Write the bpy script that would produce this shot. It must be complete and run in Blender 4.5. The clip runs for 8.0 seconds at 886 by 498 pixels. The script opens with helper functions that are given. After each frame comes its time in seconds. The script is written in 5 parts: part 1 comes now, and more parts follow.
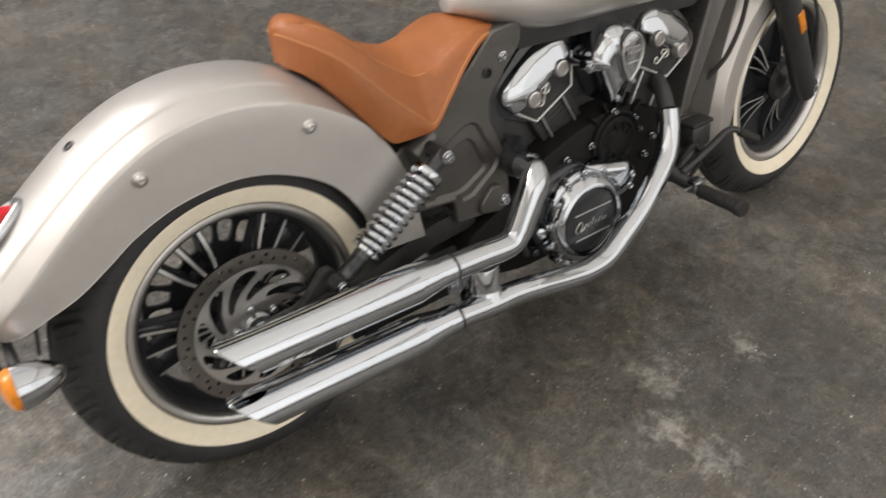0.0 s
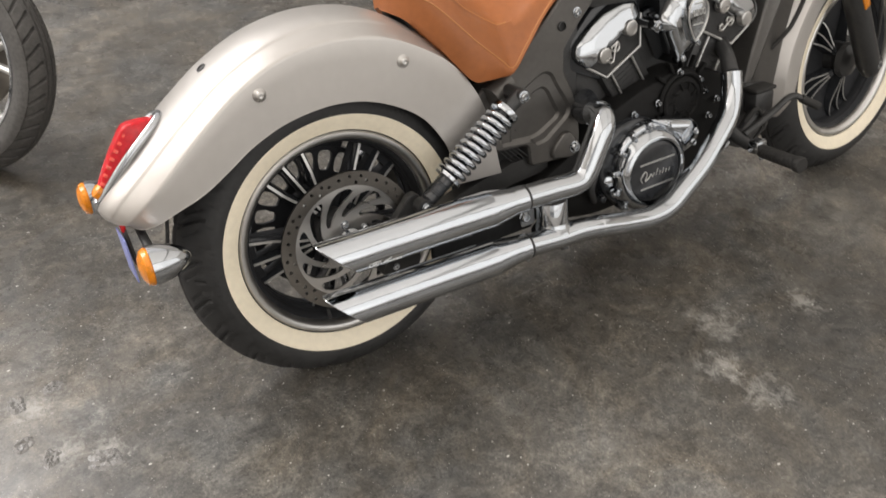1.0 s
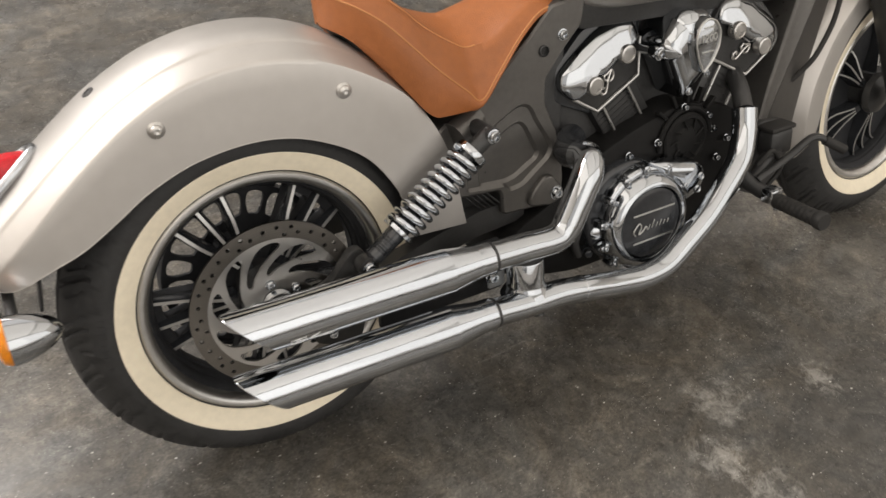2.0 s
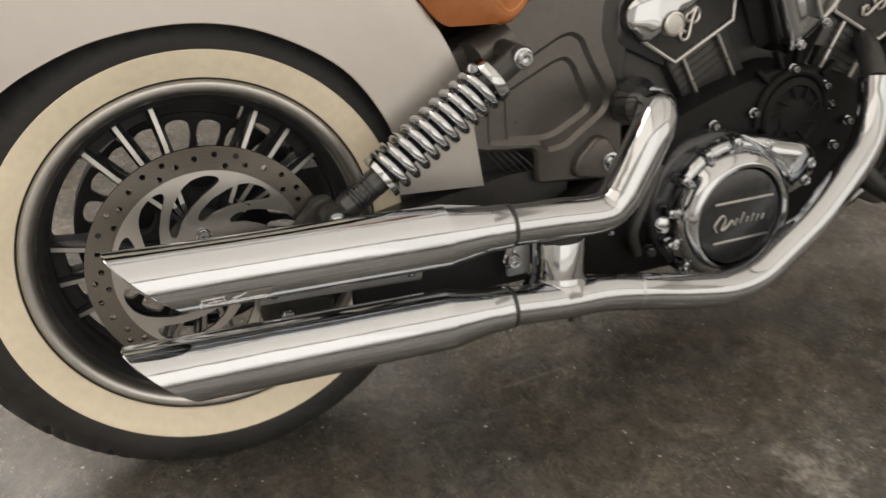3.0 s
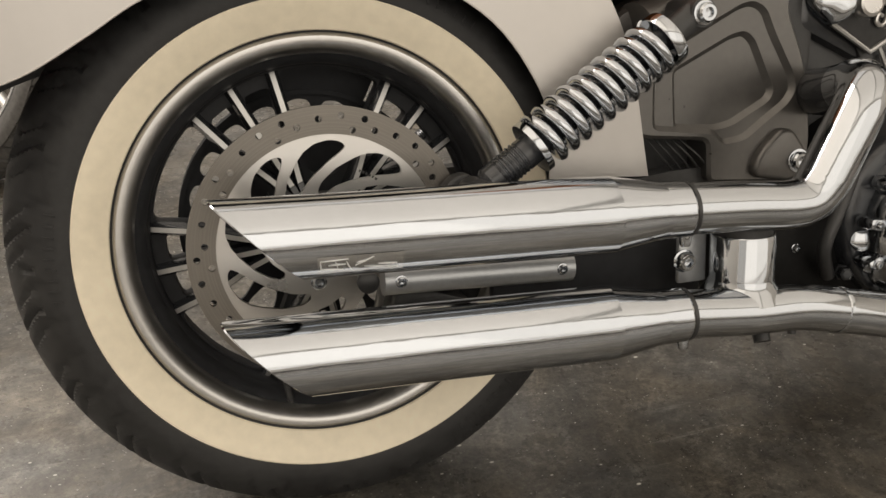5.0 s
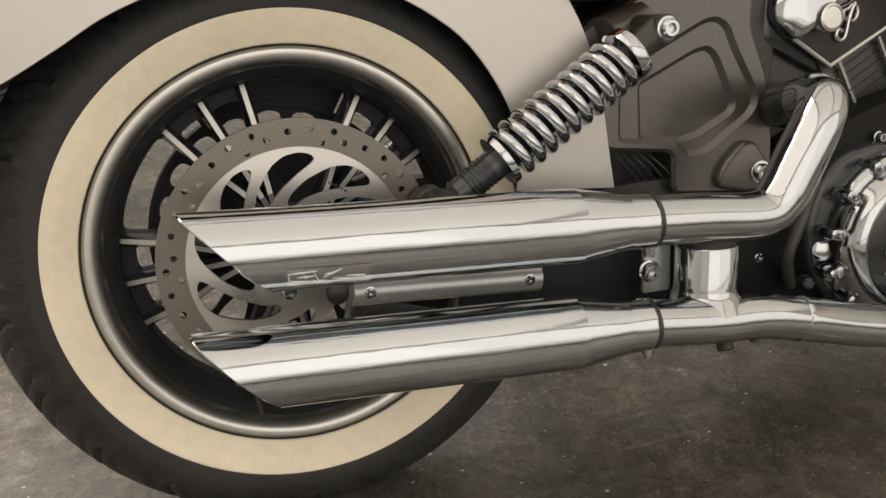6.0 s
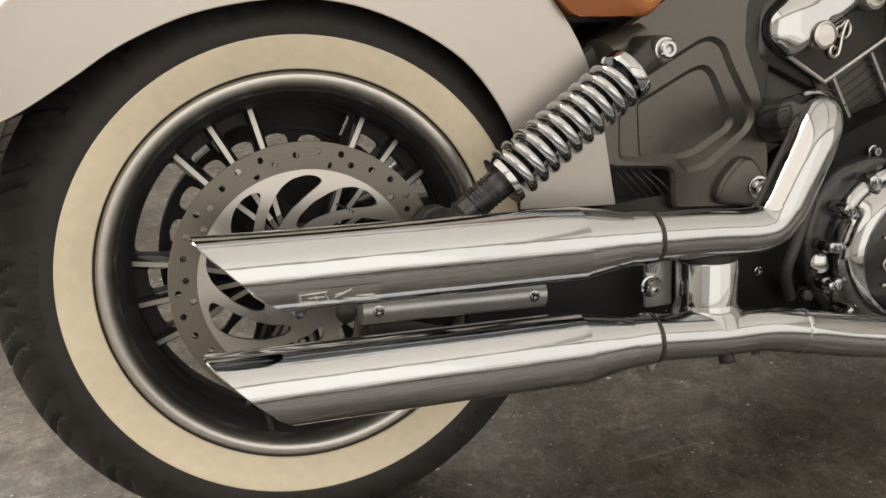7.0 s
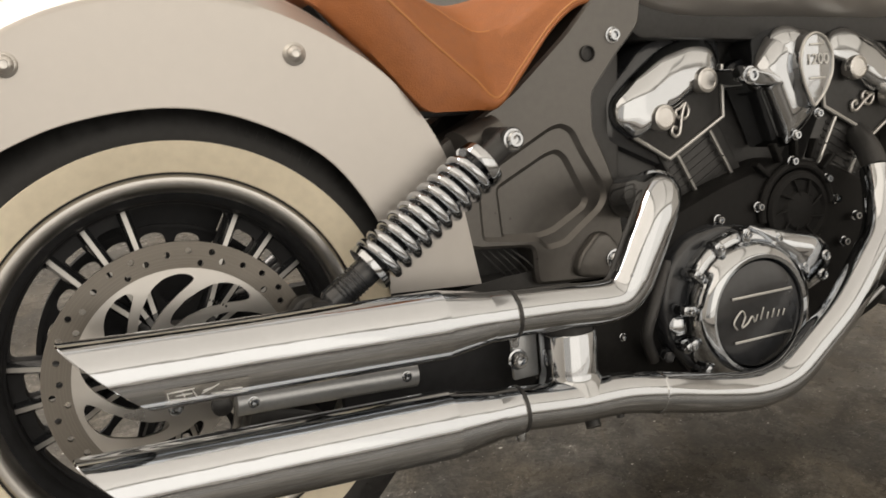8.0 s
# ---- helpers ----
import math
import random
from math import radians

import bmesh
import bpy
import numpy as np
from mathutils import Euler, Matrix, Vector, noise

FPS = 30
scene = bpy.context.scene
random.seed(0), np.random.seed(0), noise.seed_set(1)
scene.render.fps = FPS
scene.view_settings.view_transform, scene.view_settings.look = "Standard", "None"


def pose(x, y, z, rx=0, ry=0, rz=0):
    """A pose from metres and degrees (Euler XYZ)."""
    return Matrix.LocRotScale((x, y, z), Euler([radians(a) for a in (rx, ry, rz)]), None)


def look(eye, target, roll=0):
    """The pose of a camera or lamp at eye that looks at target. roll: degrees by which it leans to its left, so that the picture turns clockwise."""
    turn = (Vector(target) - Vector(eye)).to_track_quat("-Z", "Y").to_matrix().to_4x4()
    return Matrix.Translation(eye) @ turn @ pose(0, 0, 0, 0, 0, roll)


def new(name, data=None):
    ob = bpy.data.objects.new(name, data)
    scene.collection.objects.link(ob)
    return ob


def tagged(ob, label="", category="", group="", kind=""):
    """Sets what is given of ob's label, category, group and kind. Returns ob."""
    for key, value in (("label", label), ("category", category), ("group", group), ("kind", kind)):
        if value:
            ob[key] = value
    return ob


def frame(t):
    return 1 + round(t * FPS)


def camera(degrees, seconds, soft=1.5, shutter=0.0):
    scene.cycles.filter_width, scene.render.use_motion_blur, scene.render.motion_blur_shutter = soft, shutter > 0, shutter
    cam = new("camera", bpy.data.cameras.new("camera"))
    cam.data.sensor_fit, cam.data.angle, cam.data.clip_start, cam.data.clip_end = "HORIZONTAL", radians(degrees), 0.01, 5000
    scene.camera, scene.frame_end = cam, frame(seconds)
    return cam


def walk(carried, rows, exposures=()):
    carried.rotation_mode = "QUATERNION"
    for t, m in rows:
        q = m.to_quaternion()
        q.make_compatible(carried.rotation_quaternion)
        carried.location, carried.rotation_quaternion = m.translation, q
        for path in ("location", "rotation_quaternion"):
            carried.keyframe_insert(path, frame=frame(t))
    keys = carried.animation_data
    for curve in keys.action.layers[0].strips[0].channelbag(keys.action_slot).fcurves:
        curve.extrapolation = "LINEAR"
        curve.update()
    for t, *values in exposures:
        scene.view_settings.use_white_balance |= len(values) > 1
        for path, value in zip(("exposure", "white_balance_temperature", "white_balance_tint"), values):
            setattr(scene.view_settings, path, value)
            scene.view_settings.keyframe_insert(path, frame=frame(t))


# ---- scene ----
cam = camera(54.82, 8.0, shutter=0.35)
PATH = [
    (0, -0.4034, -1.1005, 1.4191, 49.658, -2.375, -36.573),
    (0.2, -0.4660, -1.1395, 1.3948, 49.839, -2.437, -34.777),
    (0.3, -0.4664, -1.1797, 1.4192, 49.316, -1.614, -32.877),
    (0.5, -0.5115, -1.2380, 1.3929, 50.468, -1.304, -32.018),
    (0.8, -0.5546, -1.3067, 1.3921, 50.197, -0.587, -32.202),
    (1, -0.5511, -1.3151, 1.3799, 51.479, -0.710, -31.447),
    (1.2, -0.5247, -1.2761, 1.3796, 51.754, 0.749, -30.074),
    (1.5, -0.4644, -1.2090, 1.3453, 52.525, -1.340, -31.146),
    (1.7, -0.4182, -1.1628, 1.3301, 51.596, -1.968, -31.318),
    (2.8, -0.0983, -0.9904, 1.0256, 52.888, -2.907, -23.733),
    (3, -0.0972, -0.9653, 0.9416, 55.886, -2.560, -22.806),
    (3.2, -0.1043, -0.9420, 0.8842, 57.828, -1.994, -21.095),
    (3.5, -0.1179, -0.9202, 0.7939, 61.216, -1.092, -18.602),
    (3.8, -0.1207, -0.8911, 0.7547, 61.478, -1.723, -16.704),
    (4, -0.1262, -0.8852, 0.7276, 62.281, -0.500, -16.841),
    (4.2, -0.1322, -0.8878, 0.7375, 62.964, 1.445, -16.609),
    (5.3, -0.1204, -0.8798, 0.7159, 64.436, -1.606, -16.660),
    (5.5, -0.1218, -0.8800, 0.7216, 64.532, -1.362, -17.254),
    (5.8, -0.1180, -0.8852, 0.7289, 64.511, -1.392, -17.883),
    (6, -0.1165, -0.8903, 0.7291, 64.643, -1.460, -17.984),
    (6.5, -0.1230, -0.8977, 0.7327, 65.039, -0.912, -18.526),
    (6.8, -0.1264, -0.9012, 0.7422, 65.399, -1.263, -18.553),
    (7, -0.1279, -0.9020, 0.7419, 65.543, -0.788, -18.351),
    (7.2, -0.1183, -0.9161, 0.7520, 66.115, -0.548, -19.518),
    (7.5, -0.0997, -0.9405, 0.7635, 67.896, -0.133, -21.213),
    (7.7, -0.0932, -0.9421, 0.7692, 68.801, -0.339, -22.993),
    (8, -0.0855, -0.9595, 0.7757, 70.305, 0.299, -24.294),
]
walk(cam, [(t, pose(x, y, z, rx, ry, rz)) for t, x, y, z, rx, ry, rz in PATH], [(0.0, 0.58, 6350, 11), (0.5, 0.66, 6350, 11), (1.7, 0.64, 6450, 11), (3.0, 0.54, 6900, 11), (8.0, 0.52, 7000, 11)])

# ---- light ----
world = bpy.data.worlds.new("hall_world")
scene.world = world
world.use_nodes = True
world.node_tree.nodes["Background"].inputs[0].default_value = (0.9, 0.95, 1.0, 1)
world.node_tree.nodes["Background"].inputs[1].default_value = 0.02
PANEL_GLOW = 2.9   # watts a square metre
LOW_FILL_GLOW = 3.3
HIGH_FILL_GLOW = 3.5
CEILING = 4.6

# ---- materials ----


def material(name, color, rough=0.5, metal=0.0, vary=0.0, vscale=8.0, bump=0.0, bscale=300.0, rvary=0.0, coat=0.0, emit=None, trans=0.0):
    """A principled material with broad variation of colour and roughness and a fine relief."""
    m = bpy.data.materials.new(name)
    m.use_nodes = True
    t = m.node_tree
    b = t.nodes["Principled BSDF"]
    b.inputs["Base Color"].default_value = (*color, 1)
    b.inputs["Roughness"].default_value = rough
    b.inputs["Metallic"].default_value = metal
    b.inputs["Coat Weight"].default_value = coat
    b.inputs["Coat Roughness"].default_value = 0.08
    b.inputs["Transmission Weight"].default_value = trans
    if emit:
        b.inputs["Emission Color"].default_value = (*emit[0], 1)
        b.inputs["Emission Strength"].default_value = emit[1]
    co = t.nodes.new("ShaderNodeTexCoord")
    if vary or rvary:
        n1 = t.nodes.new("ShaderNodeTexNoise")
        n1.inputs["Scale"].default_value, n1.inputs["Detail"].default_value = vscale, 6
        n2 = t.nodes.new("ShaderNodeTexNoise")
        n2.inputs["Scale"].default_value, n2.inputs["Detail"].default_value = vscale * 9, 4
        mean = t.nodes.new("ShaderNodeMath")
        mean.operation = "ADD"
        t.links.new(co.outputs["Object"], n1.inputs["Vector"])
        t.links.new(co.outputs["Object"], n2.inputs["Vector"])
        t.links.new(n1.outputs["Fac"], mean.inputs[0])
        t.links.new(n2.outputs["Fac"], mean.inputs[1])
        if vary:
            ramp = t.nodes.new("ShaderNodeMapRange")
            ramp.inputs[1].default_value, ramp.inputs[2].default_value = 0.7, 1.3
            ramp.inputs[3].default_value, ramp.inputs[4].default_value = 1 - vary, 1 + vary
            mix = t.nodes.new("ShaderNodeVectorMath")
            mix.operation = "SCALE"
            mix.inputs[0].default_value = color
            t.links.new(mean.outputs[0], ramp.inputs[0])
            t.links.new(ramp.outputs[0], mix.inputs["Scale"])
            t.links.new(mix.outputs[0], b.inputs["Base Color"])
        if rvary:
            r2 = t.nodes.new("ShaderNodeMapRange")
            r2.inputs[1].default_value, r2.inputs[2].default_value = 0.7, 1.3
            r2.inputs[3].default_value, r2.inputs[4].default_value = max(0.01, rough - rvary), rough + rvary
            t.links.new(mean.outputs[0], r2.inputs[0])
            t.links.new(r2.outputs[0], b.inputs["Roughness"])
    if bump:
        n3 = t.nodes.new("ShaderNodeTexNoise")
        n3.inputs["Scale"].default_value, n3.inputs["Detail"].default_value = bscale, 3
        bp = t.nodes.new("ShaderNodeBump")
        bp.inputs["Strength"].default_value, bp.inputs["Distance"].default_value = bump, 0.001
        t.links.new(co.outputs["Object"], n3.inputs["Vector"])
        t.links.new(n3.outputs["Fac"], bp.inputs["Height"])
        t.links.new(bp.outputs[0], b.inputs["Normal"])
    return m


def floor_material():
    """Dark polished concrete: clouds, blotches, fine grain, pale specks and scratches."""
    m = bpy.data.materials.new("polished_concrete")
    m.use_nodes = True
    t = m.node_tree
    b = t.nodes["Principled BSDF"]
    co = t.nodes.new("ShaderNodeTexCoord")

    def noise_node(scale, detail, rough=0.6, dist=0.0, vec=None):
        n = t.nodes.new("ShaderNodeTexNoise")
        n.inputs["Scale"].default_value, n.inputs["Detail"].default_value = scale, detail
        n.inputs["Roughness"].default_value, n.inputs["Distortion"].default_value = rough, dist
        t.links.new(vec or co.outputs["Object"], n.inputs["Vector"])
        return n.outputs["Fac"]

    def ramp(fac, stops):
        r = t.nodes.new("ShaderNodeValToRGB")
        e = r.color_ramp.elements
        e[0].position, e[0].color = stops[0][0], (*stops[0][1], 1)
        e[1].position, e[1].color = stops[-1][0], (*stops[-1][1], 1)
        for p, c in stops[1:-1]:
            k = e.new(p)
            k.color = (*c, 1)
        t.links.new(fac, r.inputs[0])
        return r.outputs[0]

    def mix(kind, fac, a, c):
        x = t.nodes.new("ShaderNodeMix")
        x.data_type, x.blend_type = "RGBA", kind
        if isinstance(fac, float):
            x.inputs[0].default_value = fac
        else:
            t.links.new(fac, x.inputs[0])
        t.links.new(a, x.inputs[6])
        t.links.new(c, x.inputs[7])
        return x.outputs[2]

    clouds = ramp(noise_node(1.1, 9, 0.66, 0.9), [(0.30, (0.058, 0.056, 0.053)), (0.5, (0.100, 0.096, 0.090)), (0.70, (0.185, 0.178, 0.168))])
    tint = ramp(noise_node(3.7, 8, 0.7, 1.2), [(0.36, (0.97, 1.0, 1.03)), (0.64, (1.07, 1.0, 0.90))])
    blotch = ramp(noise_node(11, 12, 0.80, 1.1), [(0.36, (0.62, 0.62, 0.62)), (0.5, (0.96, 0.96, 0.96)), (0.66, (1.60, 1.58, 1.53))])
    grain = ramp(noise_node(150, 6, 0.8), [(0.32, (0.55, 0.55, 0.55)), (0.68, (1.46, 1.45, 1.43))])
    fine = ramp(noise_node(48, 10, 0.85, 0.1), [(0.34, (0.70, 0.70, 0.70)), (0.5, (0.97, 0.97, 0.97)), (0.68, (1.55, 1.53, 1.5))])
    base = mix("MULTIPLY", 1.0, mix("MULTIPLY", 1.0, mix("MULTIPLY", 1.0, mix("MULTIPLY", 1.0, clouds, tint), blotch), grain), fine)
    pale = t.nodes.new("ShaderNodeRGB")
    pale.outputs[0].default_value = (0.62, 0.60, 0.56, 1)
    # pale specks of two sizes
    for scale, lo, hi, keep in ((13, 0.035, 0.055, 0.45), (32, 0.06, 0.09, 0.60), (75, 0.08, 0.12, 0.74), (150, 0.11, 0.17, 0.80)):
        warp = t.nodes.new("ShaderNodeMapping")
        warp.inputs["Scale"].default_value = (1.0, 1.7, 1.0)
        warp.inputs["Rotation"].default_value = (0, 0, 0.4 + scale)
        t.links.new(co.outputs["Object"], warp.inputs["Vector"])
        vo = t.nodes.new("ShaderNodeTexVoronoi")
        vo.inputs["Scale"].default_value = scale
        t.links.new(warp.outputs[0], vo.inputs["Vector"])
        lim = t.nodes.new("ShaderNodeMapRange")
        lim.inputs[1].default_value, lim.inputs[2].default_value, lim.inputs[3].default_value, lim.inputs[4].default_value = lo, hi, 1.0, 0.0
        t.links.new(vo.outputs["Distance"], lim.inputs[0])
        cell = t.nodes.new("ShaderNodeSeparateColor")
        t.links.new(vo.outputs["Color"], cell.inputs[0])
        some = t.nodes.new("ShaderNodeMapRange")
        some.inputs[1].default_value, some.inputs[2].default_value = keep, keep + 0.15
        t.links.new(cell.outputs[0], some.inputs[0])
        mul = t.nodes.new("ShaderNodeMath")
        mul.operation = "MULTIPLY"
        t.links.new(lim.outputs[0], mul.inputs[0])
        t.links.new(some.outputs[0], mul.inputs[1])
        base = mix("MIX", mul.outputs[0], base, pale.outputs[0])
    # scratches and scuffs
    sc = t.nodes.new("ShaderNodeMapping")
    sc.inputs["Rotation"].default_value = (0, 0, 0.7)
    sc.inputs["Scale"].default_value = (1.5, 34, 1)
    t.links.new(co.outputs["Object"], sc.inputs["Vector"])
    scuff = t.nodes.new("ShaderNodeMapRange")
    scuff.inputs[1].default_value, scuff.inputs[2].default_value, scuff.inputs[4].default_value = 0.58, 0.74, 0.36
    t.links.new(noise_node(2.2, 8, 0.75, 0.5, sc.outputs[0]), scuff.inputs[0])
    patch = t.nodes.new("ShaderNodeMapRange")
    patch.inputs[1].default_value, patch.inputs[2].default_value = 0.52, 0.66
    t.links.new(noise_node(3.1, 4), patch.inputs[0])
    both = t.nodes.new("ShaderNodeMath")
    both.operation = "MULTIPLY"
    t.links.new(scuff.outputs[0], both.inputs[0])
    t.links.new(patch.outputs[0], both.inputs[1])
    base = mix("MIX", both.outputs[0], base, pale.outputs[0])
    # pale scuffed patches worn into the floor
    rough = noise_node(30, 9, 0.8, 0.6)
    for sx, sy, sr in ((0.776, -0.406, 0.10), (0.685, -0.512, 0.08), (1.011, -0.464, 0.07), (-0.646, 0.130, 0.08), (-0.532, -0.057, 0.07), (-0.620, -0.012, 0.06), (0.709, -0.613, 0.09)):
        near = t.nodes.new("ShaderNodeVectorMath")
        near.operation = "DISTANCE"
        near.inputs[1].default_value = (sx, sy, 0)
        t.links.new(co.outputs["Object"], near.inputs[0])
        fall = t.nodes.new("ShaderNodeMapRange")
        fall.inputs[1].default_value, fall.inputs[2].default_value, fall.inputs[3].default_value, fall.inputs[4].default_value = 0.0, sr, 0.20, 0.0
        t.links.new(near.outputs["Value"], fall.inputs[0])
        add = t.nodes.new("ShaderNodeMath")
        t.links.new(fall.outputs[0], add.inputs[0])
        t.links.new(rough, add.inputs[1])
        worn = t.nodes.new("ShaderNodeMapRange")
        worn.inputs[1].default_value, worn.inputs[2].default_value, worn.inputs[4].default_value = 0.57, 0.76, 0.42
        t.links.new(add.outputs[0], worn.inputs[0])
        gate = t.nodes.new("ShaderNodeMath")
        gate.operation = "MULTIPLY"
        cover = t.nodes.new("ShaderNodeMapRange")
        cover.inputs[1].default_value, cover.inputs[2].default_value, cover.inputs[3].default_value, cover.inputs[4].default_value = sr * 0.6, sr, 1.0, 0.0
        t.links.new(near.outputs["Value"], cover.inputs[0])
        t.links.new(worn.outputs[0], gate.inputs[0])
        t.links.new(cover.outputs[0], gate.inputs[1])
        base = mix("MIX", gate.outputs[0], base, pale.outputs[0])
    t.links.new(base, b.inputs["Base Color"])
    rr = t.nodes.new("ShaderNodeMapRange")
    rr.inputs[1].default_value, rr.inputs[2].default_value, rr.inputs[3].default_value, rr.inputs[4].default_value = 0.3, 0.7, 0.15, 0.38
    t.links.new(noise_node(7, 7, 0.7), rr.inputs[0])
    t.links.new(rr.outputs[0], b.inputs["Roughness"])
    b.inputs["Specular IOR Level"].default_value = 0.42
    bp = t.nodes.new("ShaderNodeBump")
    bp.inputs["Strength"].default_value, bp.inputs["Distance"].default_value = 0.12, 0.002
    t.links.new(noise_node(60, 6, 0.7), bp.inputs["Height"])
    t.links.new(bp.outputs[0], b.inputs["Normal"])
    return m


def leather_material():
    m = material("tan_leather", (0.34, 0.113, 0.032), 0.46, vary=0.10, vscale=9, rvary=0.06)
    t = m.node_tree
    b = t.nodes["Principled BSDF"]
    co = t.nodes.new("ShaderNodeTexCoord")
    vo = t.nodes.new("ShaderNodeTexVoronoi")
    vo.inputs["Scale"].default_value = 520
    n = t.nodes.new("ShaderNodeTexNoise")
    n.inputs["Scale"].default_value, n.inputs["Detail"].default_value = 45, 5
    add = t.nodes.new("ShaderNodeMath")
    add.operation = "ADD"
    bp = t.nodes.new("ShaderNodeBump")
    bp.inputs["Strength"].default_value, bp.inputs["Distance"].default_value = 0.3, 0.0012
    t.links.new(co.outputs["Object"], vo.inputs["Vector"])
    t.links.new(co.outputs["Object"], n.inputs["Vector"])
    t.links.new(vo.outputs["Distance"], add.inputs[0])
    t.links.new(n.outputs["Fac"], add.inputs[1])
    t.links.new(add.outputs[0], bp.inputs["Height"])
    t.links.new(bp.outputs[0], b.inputs["Normal"])
    return m


SILVER = material("silver_satin_paint", (0.56, 0.536, 0.512), 0.38, 0.65, vary=0.03, vscale=5, bump=0.05, bscale=1500, rvary=0.03)
LEATHER = leather_material()
STITCH = material("stitch_thread", (0.50, 0.22, 0.08), 0.7)


def chrome_material(name, wave, tone):
    """Bright plating over slightly wavy metal, so that reflections run in uneven streaks."""
    m = material(name, tone, 0.09, 1.0, vary=0.02, vscale=12, rvary=0.02)
    t = m.node_tree
    b = t.nodes["Principled BSDF"]
    co = t.nodes.new("ShaderNodeTexCoord")
    mp = t.nodes.new("ShaderNodeMapping")
    mp.inputs["Scale"].default_value = (9, 52, 52)
    n = t.nodes.new("ShaderNodeTexNoise")
    n.inputs["Scale"].default_value, n.inputs["Detail"].default_value, n.inputs["Roughness"].default_value = 1.0, 3, 0.45
    bp = t.nodes.new("ShaderNodeBump")
    bp.inputs["Strength"].default_value, bp.inputs["Distance"].default_value = wave, 0.0022
    t.links.new(co.outputs["Object"], mp.inputs["Vector"])
    t.links.new(mp.outputs[0], n.inputs["Vector"])
    t.links.new(n.outputs["Fac"], bp.inputs["Height"])
    t.links.new(bp.outputs[0], b.inputs["Normal"])
    return m


CHROME = chrome_material("chrome", 0.07, (0.50, 0.52, 0.545))
PIPECHROME = chrome_material("pipe_chrome", 0.22, (0.55, 0.575, 0.61))


def brushed_steel():
    """Steel turned on a lathe: fine rings round the Y axis and a stretched highlight."""
    m = material("brushed_steel", (0.25, 0.232, 0.21), 0.33, 1.0)
    t = m.node_tree
    b = t.nodes["Principled BSDF"]
    co = t.nodes.new("ShaderNodeTexCoord")
    mp = t.nodes.new("ShaderNodeMapping")
    lean = radians(12.07)
    mp.inputs["Location"].default_value = (0, -0.3175 * math.sin(lean), -0.3175 * math.cos(lean))
    mp.inputs["Scale"].default_value = (1, 0, 1)
    ln = t.nodes.new("ShaderNodeVectorMath")
    ln.operation = "LENGTH"
    rings = t.nodes.new("ShaderNodeTexNoise")
    rings.noise_dimensions = "1D"
    rings.inputs["Scale"].default_value, rings.inputs["Detail"].default_value = 1300, 3
    tone = t.nodes.new("ShaderNodeMapRange")
    tone.inputs[1].default_value, tone.inputs[2].default_value, tone.inputs[3].default_value, tone.inputs[4].default_value = 0.3, 0.7, 0.84, 1.16
    mul = t.nodes.new("ShaderNodeVectorMath")
    mul.operation = "SCALE"
    mul.inputs[0].default_value = (0.190, 0.176, 0.158)
    t.links.new(co.outputs["Object"], mp.inputs["Vector"])
    t.links.new(mp.outputs[0], ln.inputs[0])
    t.links.new(ln.outputs["Value"], rings.inputs["W"])
    t.links.new(rings.outputs["Fac"], tone.inputs[0])
    t.links.new(tone.outputs[0], mul.inputs["Scale"])
    t.links.new(mul.outputs[0], b.inputs["Base Color"])
    b.inputs["Anisotropic"].default_value = 0.75
    tan = t.nodes.new("ShaderNodeTangent")
    tan.direction_type, tan.axis = "RADIAL", "Y"
    t.links.new(tan.outputs[0], b.inputs["Tangent"])
    return m


STEEL = brushed_steel()
CARRIER = material("polished_steel", (0.62, 0.605, 0.585), 0.30, 1.0, vary=0.03, vscale=5, rvary=0.03)
ALLOY = material("machined_alloy", (0.62, 0.615, 0.60), 0.45, 1.0, vary=0.05, vscale=30, rvary=0.04)
RIMGREY = material("satin_rim_lip", (0.62, 0.61, 0.595), 0.36, 1.0, vary=0.06, vscale=10, rvary=0.05)
BLACK = material("gloss_black_enamel", (0.028, 0.030, 0.034), 0.22, 0.0, vary=0.2, rvary=0.05, coat=0.3)
DEEPBLACK = material("deep_black_paint", (0.033, 0.034, 0.037), 0.48, 0.0, vary=0.2, rvary=0.05)
DEEPBLACK.node_tree.nodes["Principled BSDF"].inputs["Specular IOR Level"].default_value = 0.12
SATIN = material("satin_black_paint", (0.036, 0.036, 0.0365), 0.40, 0.0, vary=0.25, vscale=14, rvary=0.08, bump=0.05, bscale=500)
CAST = material("graphite_cast_paint", (0.138, 0.132, 0.125), 0.33, 0.65, vary=0.10, vscale=10, rvary=0.06, bump=0.10, bscale=600)
RUBBER = material("tyre_rubber", (0.029, 0.029, 0.0295), 0.62, 0.0, vary=0.35, vscale=12, rvary=0.10, bump=0.15, bscale=500)
DUSTY = material("dusty_rubber", (0.085, 0.081, 0.077), 0.75, 0.0, vary=0.3, vscale=12, bump=0.2, bscale=400)
CREAM = material("cream_whitewall", (0.97, 0.88, 0.70), 0.55, 0.0, vary=0.06, vscale=9, rvary=0.05, bump=0.06, bscale=500)
RED = material("red_lens", (0.56, 0.004, 0.012), 0.14, 0.0, vary=0.30, vscale=90, bump=0.7, bscale=200)
FACET = material("facet_sparkle_red", (0.85, 0.10, 0.07), 0.10, 0.0, vary=0.30, vscale=120, coat=0.5)
AMBER = material("amber_lens", (0.78, 0.25, 0.008), 0.12, 0.0, vary=0.35, vscale=90, coat=0.3, bump=0.5, bscale=260)
DARKCASE = material("dark_engine_paint", (0.012, 0.0118, 0.0118), 0.50, 0.0, vary=0.25, vscale=18, rvary=0.08, bump=0.08, bscale=500)
